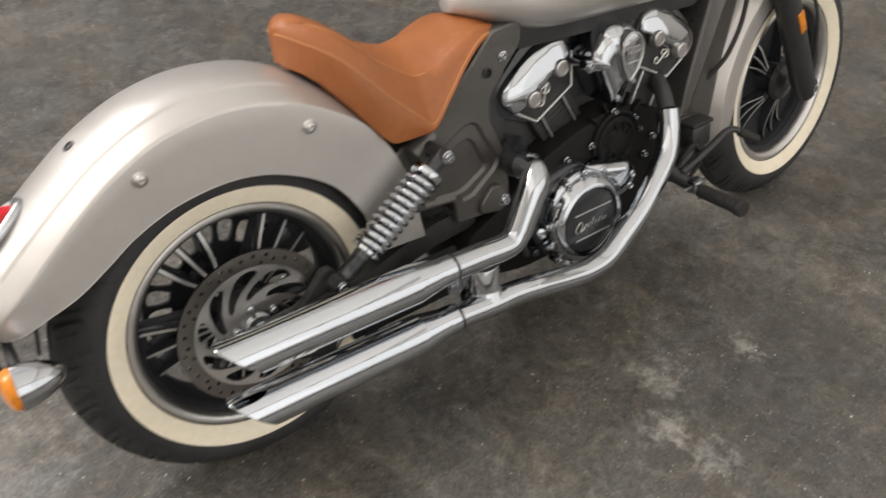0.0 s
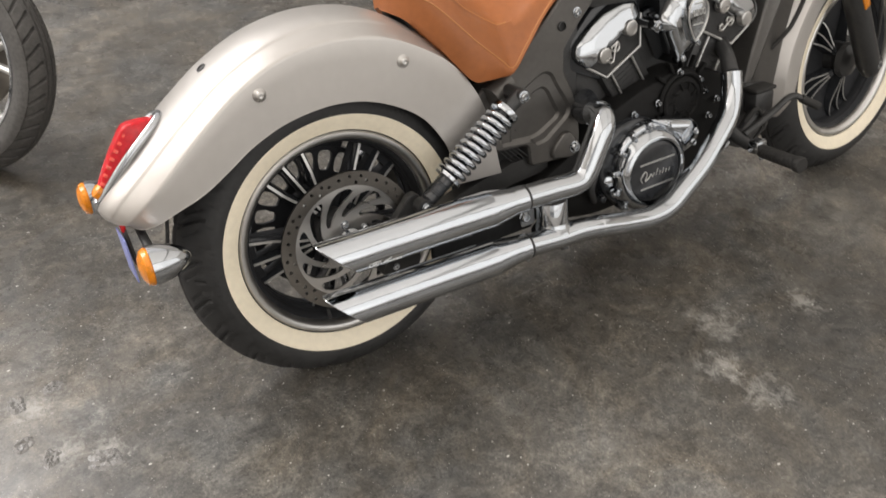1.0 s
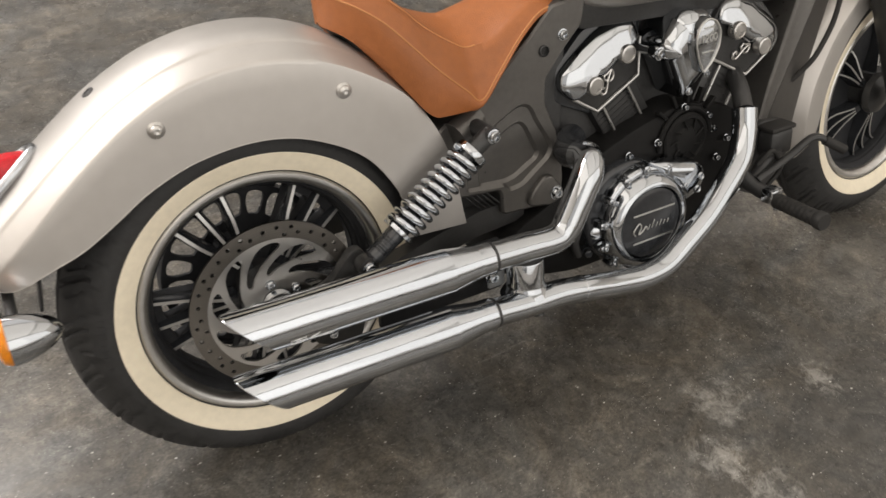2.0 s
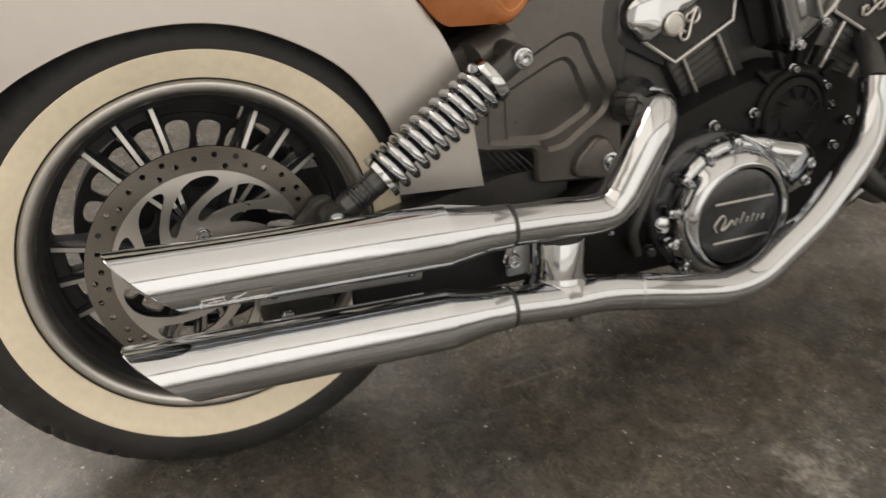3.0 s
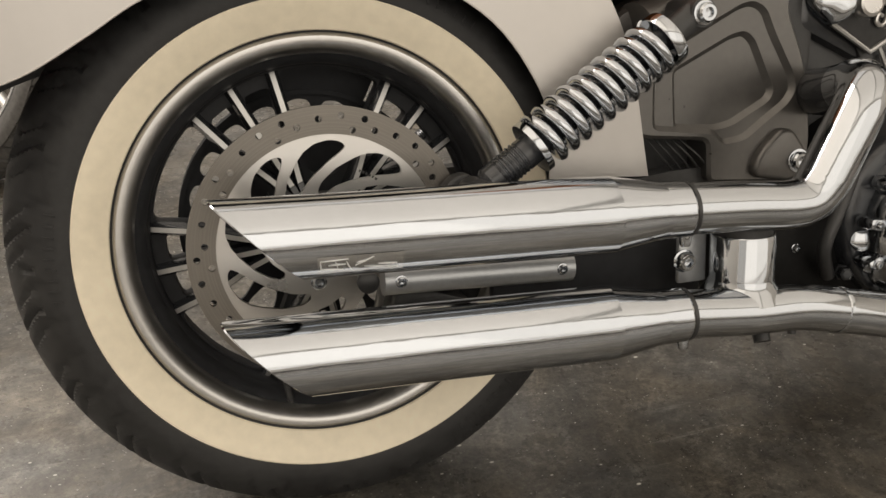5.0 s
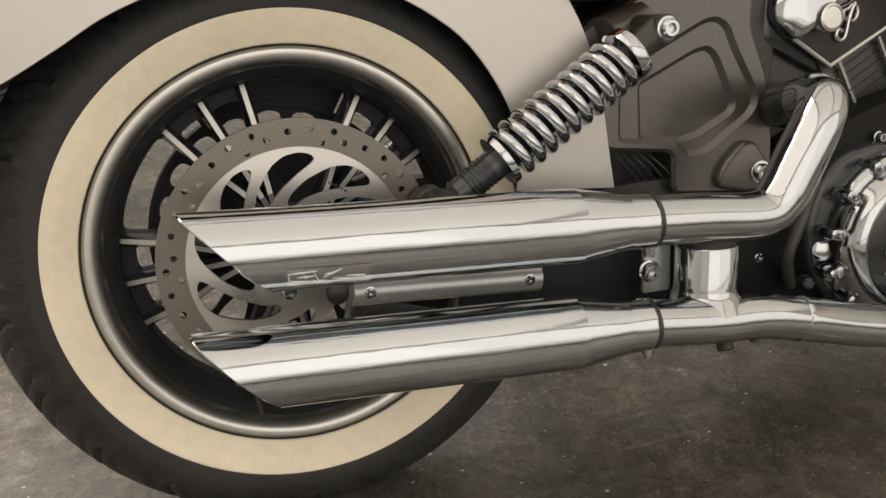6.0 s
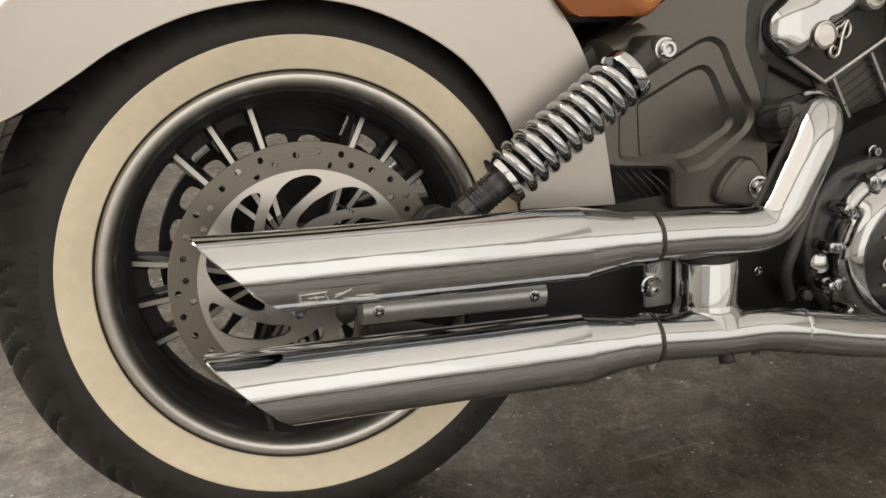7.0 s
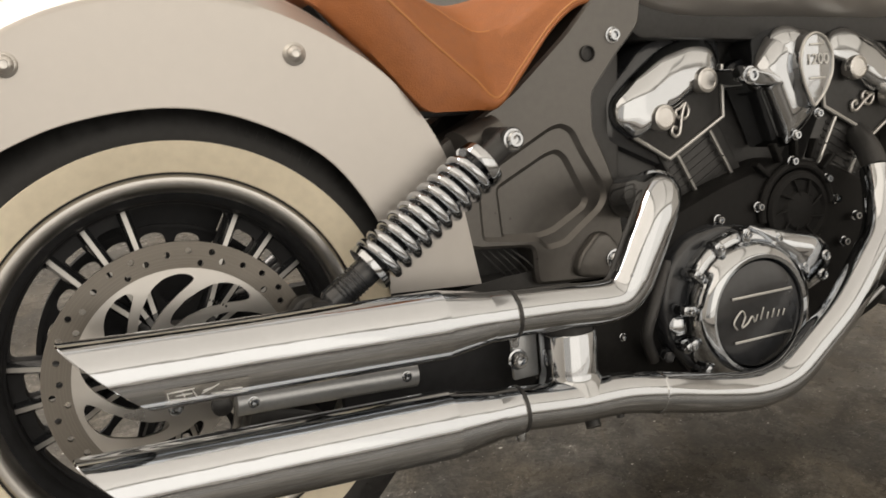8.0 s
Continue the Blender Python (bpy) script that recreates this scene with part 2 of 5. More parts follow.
DARKCASE.node_tree.nodes["Principled BSDF"].inputs["Specular IOR Level"].default_value = 0.12
PLATE = material("plate_white", (0.30, 0.34, 0.70), 0.35, 0.0, vary=0.05)
GREYBAR = material("zinc_grey", (0.50, 0.515, 0.53), 0.36, 0.6, vary=0.08, vscale=20, rvary=0.05)
PEG = material("peg_rubber", (0.022, 0.021, 0.020), 0.7, bump=0.2, bscale=400)
WALLPAINT = material("wall_paint", (0.80, 0.77, 0.73), 0.75, vary=0.04, vscale=1.5, bump=0.1, bscale=120)
DIMMED_WALL = material("dimmed_wall_grey", (0.31, 0.305, 0.30), 0.7, vary=0.06, vscale=1.5, bump=0.1, bscale=120)
CEILPAINT = material("ceiling_paint", (0.80, 0.79, 0.77), 0.8, vary=0.03, vscale=1.5)
SKIRT = material("black_skirting", (0.03, 0.03, 0.03), 0.5, vary=0.2)
FIXTURE = material("fixture_white", (0.75, 0.75, 0.74), 0.5, vary=0.03)
FILM = material("clear_film", (0.62, 0.63, 0.64), 0.10, 0.9, vary=0.12, vscale=90, rvary=0.06)
CREASE = material("film_crease", (0.85, 0.86, 0.87), 0.35)
SPATTER = material("concrete_spatter", (0.215, 0.208, 0.20), 0.30, vary=0.45, vscale=60, bump=0.6, bscale=220, rvary=0.12)
FLOOR = floor_material()

# ---- shape helpers ----


def mesh_from(bm, name, sharp=32):
    bmesh.ops.remove_doubles(bm, verts=bm.verts, dist=1e-6)
    bmesh.ops.recalc_face_normals(bm, faces=bm.faces)
    me = bpy.data.meshes.new(name)
    bm.edges.index_update()
    rims = [e.index for e in bm.edges if e.is_boundary]
    bm.to_mesh(me)
    bm.free()
    for p in me.polygons:
        p.use_smooth = True
    me.set_sharp_from_angle(angle=radians(sharp))
    for i in rims:
        me.edges[i].use_edge_sharp = True
    return me


OFFSET = Matrix.Identity(4)


def part(name, bm, mat, parent, label="", sharp=32, m=None):
    """Links a bmesh, given in the frame of its thing, as one mesh object under parent."""
    if m is not None:
        bm.transform(m)
    bm.transform(OFFSET)
    me = mesh_from(bm, name, sharp)
    me.materials.append(mat)
    ob = new(name, me)
    ob.parent = parent
    if label:
        ob["label"] = label
    return ob


def solid(name, bm, mat, label, category, kind="", sharp=32):
    me = mesh_from(bm, name, sharp)
    me.materials.append(mat)
    return tagged(new(name, me), label, category, kind=kind)


def axes_for(axis):
    a = Vector(axis).normalized()
    s = Vector((0, 0, 1)) if abs(a.z) < 0.9 else Vector((1, 0, 0))
    u = s.cross(a).normalized()
    return a, u, a.cross(u)


def lathe(profile, centre=(0, 0, 0), axis=(0, 1, 0), segs=64, closed=False, fn=None, bm=None):
    """profile: (radius, distance along the axis)."""
    bm = bm or bmesh.new()
    a, u, v = axes_for(axis)
    c = Vector(centre)
    rings = []
    for i in range(segs):
        w = 2 * math.pi * i / segs
        d = u * math.cos(w) + v * math.sin(w)
        rings.append([bm.verts.new(c + d * ((fn(r, h, w) if fn else r)) + a * h) for r, h in profile])
    n = len(profile)
    for i in range(segs):
        p, q = rings[i], rings[(i + 1) % segs]
        for j in range(n if closed else n - 1):
            k = (j + 1) % n
            bm.faces.new((p[j], q[j], q[k], p[k]))
    if not closed:
        for j in (0, n - 1):
            if profile[j][0] > 1e-4:
                bm.faces.new([r[j] for r in rings])
    return bm


def spline(pts, n=8):
    """Points along a smooth curve through pts."""
    p = [Vector(q) for q in pts]
    p = [2 * p[0] - p[1]] + p + [2 * p[-1] - p[-2]]
    out = []
    for i in range(1, len(p) - 2):
        for k in range(n):
            t = k / n
            a, b, c, d = p[i - 1], p[i], p[i + 1], p[i + 2]
            out.append(0.5 * ((2 * b) + (c - a) * t + (2 * a - 5 * b + 4 * c - d) * t * t + (3 * b - a - 3 * c + d) * t ** 3))
    out.append(p[-2])
    return out


def tube(pts, radius, segs=20, closed=False, caps=True, bm=None, flat=1.0):
    bm = bm or bmesh.new()
    pts = [Vector(p) for p in pts]
    n = len(pts)
    rad = radius if isinstance(radius, (list, tuple)) else [radius] * n
    tans = []
    for i in range(n):
        if closed:
            d = pts[(i + 1) % n] - pts[i - 1]
        else:
            d = pts[min(i + 1, n - 1)] - pts[max(i - 1, 0)]
        tans.append(d.normalized())
    _, u, _ = axes_for(tans[0])
    rings = []
    for i in range(n):
        u = (u - tans[i] * u.dot(tans[i])).normalized()
        v = tans[i].cross(u)
        rings.append([bm.verts.new(pts[i] + (u * math.cos(w) + v * math.sin(w) * flat) * rad[i]) for w in (2 * math.pi * k / segs for k in range(segs))])
    for i in range(n if closed else n - 1):
        p, q = rings[i], rings[(i + 1) % n]
        for k in range(segs):
            bm.faces.new((p[k], p[(k + 1) % segs], q[(k + 1) % segs], q[k]))
    if caps and not closed:
        bm.faces.new(rings[0])
        bm.faces.new(rings[-1])
    return bm


def loft(rings, closed=True, caps=True, bm=None):
    bm = bm or bmesh.new()
    vs = [[bm.verts.new(p) for p in r] for r in rings]
    m = len(vs[0])
    for a, b in zip(vs, vs[1:]):
        for k in range(m if closed else m - 1):
            bm.faces.new((a[k], a[(k + 1) % m], b[(k + 1) % m], b[k]))
    if caps and closed:
        bm.faces.new(vs[0])
        bm.faces.new(vs[-1])
    return bm


def prism(outline, y0, y1, bevel=0.0, steps=2, bm=None):
    """An outline in x, z drawn through from y0 (the viewer's side) to y1."""
    own = bm is None
    bm = bm or bmesh.new()
    a = [bm.verts.new((x, y0, z)) for x, z in outline]
    b = [bm.verts.new((x, y1, z)) for x, z in outline]
    f = bm.faces.new(a)
    bm.faces.new(b)
    n = len(a)
    for i in range(n):
        bm.faces.new((a[i], a[(i + 1) % n], b[(i + 1) % n], b[i]))
    if bevel and own:
        bmesh.ops.recalc_face_normals(bm, faces=bm.faces)
        bmesh.ops.bevel(bm, geom=list(f.edges), offset=bevel, segments=steps, affect="EDGES", profile=0.5)
    return bm


def box(c, s, bevel=0.0, m=None, bm=None):
    """A box round c; added to bm where one is given."""
    t = bmesh.new()
    bmesh.ops.create_cube(t, size=1.0)
    bmesh.ops.scale(t, vec=s, verts=t.verts)
    if bevel:
        bmesh.ops.bevel(t, geom=list(t.edges), offset=bevel, segments=2, affect="EDGES", profile=0.5)
    if m is not None:
        t.transform(m)
    bmesh.ops.translate(t, vec=c, verts=t.verts)
    if bm is None:
        return t
    me = bpy.data.meshes.new("piece")
    t.to_mesh(me)
    t.free()
    bm.from_mesh(me)
    bpy.data.meshes.remove(me)
    return bm


def sheet(loops, y0, y1):
    """A flat plate between y0 and y1 with the first loop as outline and the rest as holes."""
    bm = bmesh.new()
    edges = []
    for loop in loops:
        vs = [bm.verts.new((x, y0, z)) for x, z in loop]
        edges += [bm.edges.new((vs[i], vs[(i + 1) % len(vs)])) for i in range(len(vs))]
    got = bmesh.ops.triangle_fill(bm, use_beauty=True, use_dissolve=False, edges=edges)
    faces = [g for g in got["geom"] if isinstance(g, bmesh.types.BMFace)]
    ex = bmesh.ops.extrude_face_region(bm, geom=faces, use_keep_orig=True)
    bmesh.ops.translate(bm, vec=(0, y1 - y0, 0), verts=[g for g in ex["geom"] if isinstance(g, bmesh.types.BMVert)])
    return bm


def circle(cx, cz, r, n=24, a0=0.0):
    return [(cx + r * math.cos(a0 + 2 * math.pi * i / n), cz + r * math.sin(a0 + 2 * math.pi * i / n)) for i in range(n)]


def rounded(outline, r=0.01, n=4):
    """The outline with its corners rounded."""
    out = []
    k = len(outline)
    for i in range(k):
        p, a, b = Vector(outline[i]), Vector(outline[i - 1]), Vector(outline[(i + 1) % k])
        d1, d2 = (a - p), (b - p)
        q = min(r, d1.length * 0.45, d2.length * 0.45)
        s, e = p + d1.normalized() * q, p + d2.normalized() * q
        for j in range(n + 1):
            t = j / n
            c = s * (1 - t) ** 2 + p * 2 * t * (1 - t) + e * t * t
            out.append((c.x, c.y))
    return out


def inset(outline, d):
    """The outline moved inwards by d."""
    k = len(outline)
    area = sum(outline[i - 1][0] * outline[i][1] - outline[i][0] * outline[i - 1][1] for i in range(k))
    sgn = 1 if area > 0 else -1
    out = []
    for i in range(k):
        a, p, b = Vector(outline[i - 1]), Vector(outline[i]), Vector(outline[(i + 1) % k])
        d1, d2 = (p - a), (b - p)
        n1 = Vector((-d1.y, d1.x)).normalized() * sgn if d1.length > 1e-9 else Vector((0, 0))
        n2 = Vector((-d2.y, d2.x)).normalized() * sgn if d2.length > 1e-9 else Vector((0, 0))
        nn = n1 + n2
        nn = nn.normalized() * min(d / max(0.35, nn.length / 2), 2 * d) if nn.length > 1e-6 else n1 * d
        out.append((p.x + nn.x, p.y + nn.y))
    return out


def pillow(outline, y_back, y_edge, depth, power=0.5, steps=7, flat=0.35):
    """A cushion-shaped casting: the outline drawn forward to y_edge and then domed by depth towards its middle."""
    n = len(outline)
    cx, cz = sum(p[0] for p in outline) / n, sum(p[1] for p in outline) / n
    rings = [[Vector((x, y_back, z)) for x, z in outline], [Vector((x, y_edge, z)) for x, z in outline]]
    for k in range(1, steps + 1):
        w = math.pi / 2 * k / steps
        q = flat + (1 - flat) * math.cos(w)
        rings.append([Vector((cx + (x - cx) * q, y_edge - depth * math.sin(w) ** (2 * power), cz + (z - cz) * q)) for x, z in outline])
    return loft(rings)


def bolt_head(c, axis=(0, -1, 0), r=0.009, h=0.007):
    """A domed socket-head bolt."""
    return lathe([(r * 1.25, 0), (r * 1.25, h * 0.2), (r, h * 0.25), (r, h * 0.75), (r * 0.82, h), (r * 0.52, h), (r * 0.46, h * 0.55), (0.0001, h * 0.5)], c, axis, 18)


# ---- the hall ----
X0, X1, Y0, Y1 = -5.2, 8.0, -4.6, 5.2
bm = bmesh.new()
bmesh.ops.create_grid(bm, x_segments=2, y_segments=2, size=0.5)
bm.transform(Matrix.Translation(((X0 + X1) / 2, (Y0 + Y1) / 2, 0)) @ Matrix.Diagonal((X1 - X0 + 0.4, Y1 - Y0 + 0.4, 1, 1)))
solid("floor", bm, FLOOR, "dark mottled polished concrete floor with pale specks", "floor", "structure")
DX0, DX1, DZ0, DZM, DZ = -4.9, 7.7, 0.66, 1.02, 4.45
# The unseen north wall is greyed so that the floor reflects less brightness.
for nm, c, s in (("wall_north", ((X0 + X1) / 2, Y1 + 0.1, CEILING / 2), (X1 - X0 + 0.4, 0.2, CEILING)), ("wall_west", (X0 - 0.1, (Y0 + Y1) / 2, CEILING / 2), (0.2, Y1 - Y0, CEILING)), ("wall_east", (X1 + 0.1, (Y0 + Y1) / 2, CEILING / 2), (0.2, Y1 - Y0, CEILING))):
    solid(nm, box(c, s), DIMMED_WALL if nm == "wall_north" else WALLPAINT, "unseen hall wall, greyed to dim reflections in the floor" if nm == "wall_north" else "plain light painted wall of the hall", "wall", "structure")
south = box(((X0 - 0.2 + DX0) / 2, Y0 - 0.1, CEILING / 2), (DX0 - X0 + 0.2, 0.2, CEILING))
box(((DX1 + X1 + 0.2) / 2, Y0 - 0.1, CEILING / 2), (X1 + 0.2 - DX1, 0.2, CEILING), bm=south)
box(((DX0 + DX1) / 2, Y0 - 0.1, (DZ + CEILING) / 2), (DX1 - DX0, 0.2, CEILING - DZ), bm=south)
box(((DX0 + DX1) / 2, Y0 - 0.1, DZ0 / 2), (DX1 - DX0, 0.2, DZ0), bm=south)
box(((DX0 + DX1) / 2, Y0 - 0.1, DZM + 0.03), (DX1 - DX0, 0.08, 0.06), bm=south)
solid("wall_south", south, WALLPAINT, "unseen pale hall wall with a long opening for added lamps", "wall", "structure")
# Unseen fill lamps added in the opening; uneven bays shape the chrome reflections.
BAYS = ((DX0, -1.6, 0.15, 0.40), (-1.6, 1.7, 0.80, 1.0), (1.7, DX1, 0.72, 0.85))
for x0, x1, z0, z1, glow in [(a, b, DZ0, DZM, LOW_FILL_GLOW * p) for a, b, p, q in BAYS] + [(a, b, DZM + 0.06, DZ, HIGH_FILL_GLOW * q) for a, b, p, q in BAYS]:
    fill_lamp = bpy.data.lights.new("south_fill_light", "AREA")
    fill_lamp.shape, fill_lamp.size, fill_lamp.size_y = "RECTANGLE", x1 - x0, z1 - z0
    fill_lamp.energy, fill_lamp.color = glow * (x1 - x0) * (z1 - z0), (1.0, 0.955, 0.885)
    dob = new("south_fill_light", fill_lamp)
    dob.matrix_basis = look(((x0 + x1) / 2, Y0 - 0.12, (z0 + z1) / 2), ((x0 + x1) / 2, 0, (z0 + z1) / 2))
solid("ceiling", box(((X0 + X1) / 2, (Y0 + Y1) / 2, CEILING + 0.1), (X1 - X0 + 0.4, Y1 - Y0 + 0.4, 0.2)), CEILPAINT, "plain pale ceiling of the hall", "ceiling", "structure")
# Unseen skirting, added so the chrome reflects a thin dark line.
for nm, c, s in (("added_skirting_north", ((X0 + X1) / 2, Y1 - 0.008, 0.06), (X1 - X0 - 0.04, 0.016, 0.12)), ("added_skirting_south", ((X0 + X1) / 2, Y0 + 0.008, 0.07), (X1 - X0 - 0.04, 0.016, 0.14)),
                 ("added_skirting_west", (X0 + 0.008, (Y0 + Y1) / 2, 0.06), (0.016, Y1 - Y0, 0.12)), ("added_skirting_east", (X1 - 0.008, (Y0 + Y1) / 2, 0.06), (0.016, Y1 - Y0, 0.12))):
    solid(nm, box(c, s, 0.003), SKIRT, "unseen black skirting added for a dark line in chrome", "baseboard", "structure")

# Unseen panels added to light the hall, each dimmed to suit the reflections.
PANELS = [(x, y, w, d, g) for y, d, k in ((-1.35, 5.7, (0.92, 0.54, 0.46)), (3.35, 3.2, (7.5, 0.50, 0.10))) for (x, w), g in zip(((-2.95, 4.0), (0.95, 3.4), (5.25, 4.7)), k)]
for lx, ly, sx, sy, dim in PANELS:
    fx = tagged(new("added_ceiling_panel"), "added unseen luminous ceiling panel with a slim frame", "ceiling light", "lights on the ceiling")
    fx.location = (lx, ly, CEILING)
    frm = bmesh.new()
    for c, z in (((0, sy / 2 + 0.02, -0.035), (sx + 0.08, 0.02, 0.07)), ((0, -sy / 2 - 0.02, -0.035), (sx + 0.08, 0.02, 0.07)), ((sx / 2 + 0.03, 0, -0.035), (0.02, sy + 0.02, 0.07)), ((-sx / 2 - 0.03, 0, -0.035), (0.02, sy + 0.02, 0.07))):
        box(c, z, bm=frm)
    part("frame", frm, FIXTURE, fx)
    lamp = bpy.data.lights.new("panel_light", "AREA")
    lamp.shape, lamp.size, lamp.size_y = "RECTANGLE", sx, sy
    lamp.energy, lamp.color = PANEL_GLOW * sx * sy * dim, (1.0, 0.925, 0.825) if ly < 2 else (1.0, 0.965, 0.93)
    lo = new("panel_light", lamp)
    lo.location = (lx, ly, CEILING - 0.06)

# spatters of hardened concrete on the floor; the last stands in for a flat dark stain
for k, (lx, ly, lr) in enumerate(((-0.679, 0.044, 0.022), (-0.643, -0.018, 0.024), (-0.675, 0.160, 0.024), (-0.548, -0.075, 0.034), (-0.597, 0.174, 0.022))):
    lump = bmesh.new()
    rings = []
    for q in range(10):
        w = q / 10
        ring = []
        for i in range(48):
            c, n = math.cos(2 * math.pi * i / 48), math.sin(2 * math.pi * i / 48)
            edge = 1 + 0.34 * noise.noise((c * 1.6 + k * 5.1, n * 1.6, 0.3)) + 0.20 * (1 - w) * noise.noise((c * 5 + k * 3.3, n * 5, w * 2))
            r = lr * 0.86 * (1 - w) * edge
            crust = noise.noise((r * c * 130 + k * 7, r * n * 130, 1.7)) + 0.6 * noise.noise((r * c * 320, r * n * 320 + k * 4, 5.2))
            ring.append(Vector((1.35 * r * c, r * n, max(-0.001, -0.001 + 0.0062 * min(1, w * 3.2) * (0.62 + 0.75 * crust)))))
        rings.append(ring)
    loft(rings, bm=lump)
    spot = solid("concrete_spatter", lump, SPATTER, "low hardened grey concrete spatter on the floor", "concrete spatter", sharp=20)
    tagged(spot, group="spatters on the floor")
    spot.matrix_basis = pose(lx, ly, 0.0, 0, 0, 25 + 40 * k)

# ---- the motorcycle, in its own upright frame: x ahead, y to its left, z up, the rear axle at the origin ----
LEAN_DEG, AXLE = 12.07, 0.3175
bike = tagged(new("motorcycle"), "silver cruiser motorcycle with tan leather seat and whitewall tyres", "motorcycle")
bike.matrix_basis = Matrix.Rotation(radians(-LEAN_DEG), 4, "X")
OFFSET = Matrix.Translation(Matrix.Rotation(radians(LEAN_DEG), 3, "X") @ Vector((0, 0, AXLE)))


def tyre_profile(half, crown):
    """Half of a tyre's section, from the bead on the viewer's side over the tread to the other bead."""
    side = [(0.2155, -0.054), (0.225, -0.060), (0.2355, -0.066), (0.2505, -0.0715), (0.262, -0.0738), (0.275, -0.0705), (0.287, -0.0630), (0.297, -0.0535)]
    k = half / 0.0745
    side = [(r if r < 0.26 else 0.26 + (r - 0.26) * (crown - 0.26) / 0.063, y * k) for r, y in side]
    tread = []
    n = 22
    r0, y0 = side[-1]
    for i in range(1, n):
        y = y0 + (-2 * y0) * i / n
        tread.append((crown - (crown - r0) * abs(y / y0) ** 2.0, y))
    return side + tread + [(r, -y) for r, y in reversed(side)]


def tread_cut(crown, half, pitch=44):
    def fn(r, h, w):
        s = abs(h) / half
        if r < 0.282:
            return r
        side = 1 if h > 0 else -1
        ph = (w * pitch / (2 * math.pi) * 1.0 + side * s * 1.35 + (0.5 if side > 0 else 0)) % 1.0
        deep = 0.0
        if 0.12 < s < 0.80 and ph < 0.15 and int(w * pitch / (2 * math.pi) + side * s * 1.35) % 2 == 0:
            deep = 0.006
        if 0.38 < s < 0.86 and 0.5 < ph < 0.62:
            deep = 0.0045
        if abs(s - 0.10) < 0.035:
            deep = 0.004
        return r - deep
    return fn


def build_wheel(parent, m, half, crown, swirl, lines, fans, gap, wide, edge, dish, webbed):
    """A cast wheel with five fans of three fins, and its whitewall tyre."""
    wheel = tagged(new("wheel"))
    wheel.parent = parent
    k = half / 0.0745
    part("tyre", lathe(tyre_profile(half, crown), segs=528, closed=True, fn=tread_cut(crown, half)), RUBBER, wheel, "black rubber tyre with slanted tread cuts", m=m)
    for sgn in (-1, 1):
        band = [(0.2175, 0.0565 * k), (0.2185, 0.0590 * k), (0.2260, 0.0628 * k), (0.2355, 0.0680 * k), (0.2440, 0.0712 * k), (0.2505, 0.0732 * k), (0.2520, 0.0725 * k)]
        part("whitewall", lathe([(r, sgn * y) for r, y in band] + [(0.2505, sgn * 0.0700 * k), (0.2180, sgn * 0.0555 * k)], segs=160, closed=True), CREAM, wheel, "cream whitewall band", m=m)
        f = 0.0545 * k
        lip = [(0.1945, f - 0.020), (0.1950, f - 0.012), (0.1965, f - 0.006), (0.1995, f - 0.001), (0.2035, f + 0.0025), (0.2080, f + 0.0040), (0.2120, f + 0.0035), (0.2150, f + 0.0010), (0.2165, f - 0.004), (0.2150, f - 0.010), (0.206, f - 0.018)]
        part("rim_lip", lathe([(r, sgn * y) for r, y in lip], segs=160, closed=True), RIMGREY, wheel, "satin grey metal rim lip", m=m)
    part("rim_barrel", lathe([(0.1958, -f + 0.015), (0.188, -f + 0.022), (0.184, -0.02), (0.183, 0.02), (0.188, f - 0.022), (0.1958, f - 0.015), (0.205, f - 0.017), (0.205, -f + 0.017)], segs=128, closed=True), DEEPBLACK, wheel, "black rim barrel", m=m)
    hub = lathe([(0.0001, -0.058), (0.020, -0.058), (0.030, -0.055), (0.046, -0.050), (0.050, -0.035), (0.040, -0.02), (0.040, 0.02), (0.052, 0.04), (0.046, 0.055), (0.0001, 0.058)], segs=40)
    part("hub", hub, SATIN, wheel, "black hub", m=m)
    for g in range(fans):
        for j in (-1, 0, 1):
            a = radians(lines + 360 / fans * g)
            pts = []
            for q in range(9):
                s = q / 8
                r = 0.046 + (0.186 - 0.046) * s
                w = a + radians(gap) * j * min(1.0, 0.45 + s) + radians(swirl) * math.sin(s * math.pi)
                pts.append((r, w, s))
            rings = []
            top = []
            for r, w, s in pts:
                hw = wide * (0.75 + 0.25 * s)
                d = Vector((math.cos(w), 0, math.sin(w)))
                e = Vector((-math.sin(w), 0, math.cos(w)))
                yf = dish[0] + dish[1] * s - dish[2] * math.sin(s * math.pi)
                yb = 0.034
                c = d * r
                rings.append([c - e * hw + Vector((0, yb, 0)), c - e * hw + Vector((0, yf + 0.008, 0)), c - e * ((edge + 0.0003)) + Vector((0, yf, 0)), c + e * ((edge + 0.0003)) + Vector((0, yf, 0)),
                              c + e * hw + Vector((0, yf + 0.008, 0)), c + e * hw + Vector((0, yb, 0))])
                if s > 0.05:
                    top.append([c - e * (edge) + Vector((0, yf - 0.0006, 0)), c + e * (edge) + Vector((0, yf - 0.0006, 0)), c + e * (edge) + Vector((0, yf + 0.001, 0)), c - e * (edge) + Vector((0, yf + 0.001, 0))])
            spoke = part("spoke", loft(rings), BLACK, wheel, "gloss black cast spoke with a machined edge", m=m)
            part("machined_edge", loft(top), ALLOY, spoke, "bright machined alloy edge", m=m)
    if webbed:
        # the cast disc behind the fins, with a rounded window between each two of them
        ways = [radians(lines + 360 / fans * g + gap * j) for g in range(fans) for j in (-1, 0, 1)]
        holes = []
        for a, b in zip(ways, ways[1:] + [ways[0] + 2 * math.pi]):
            low = max(0.062, (2 * wide + 0.012) / (b - a))
            steps = 6 if b - a > 0.5 else 2
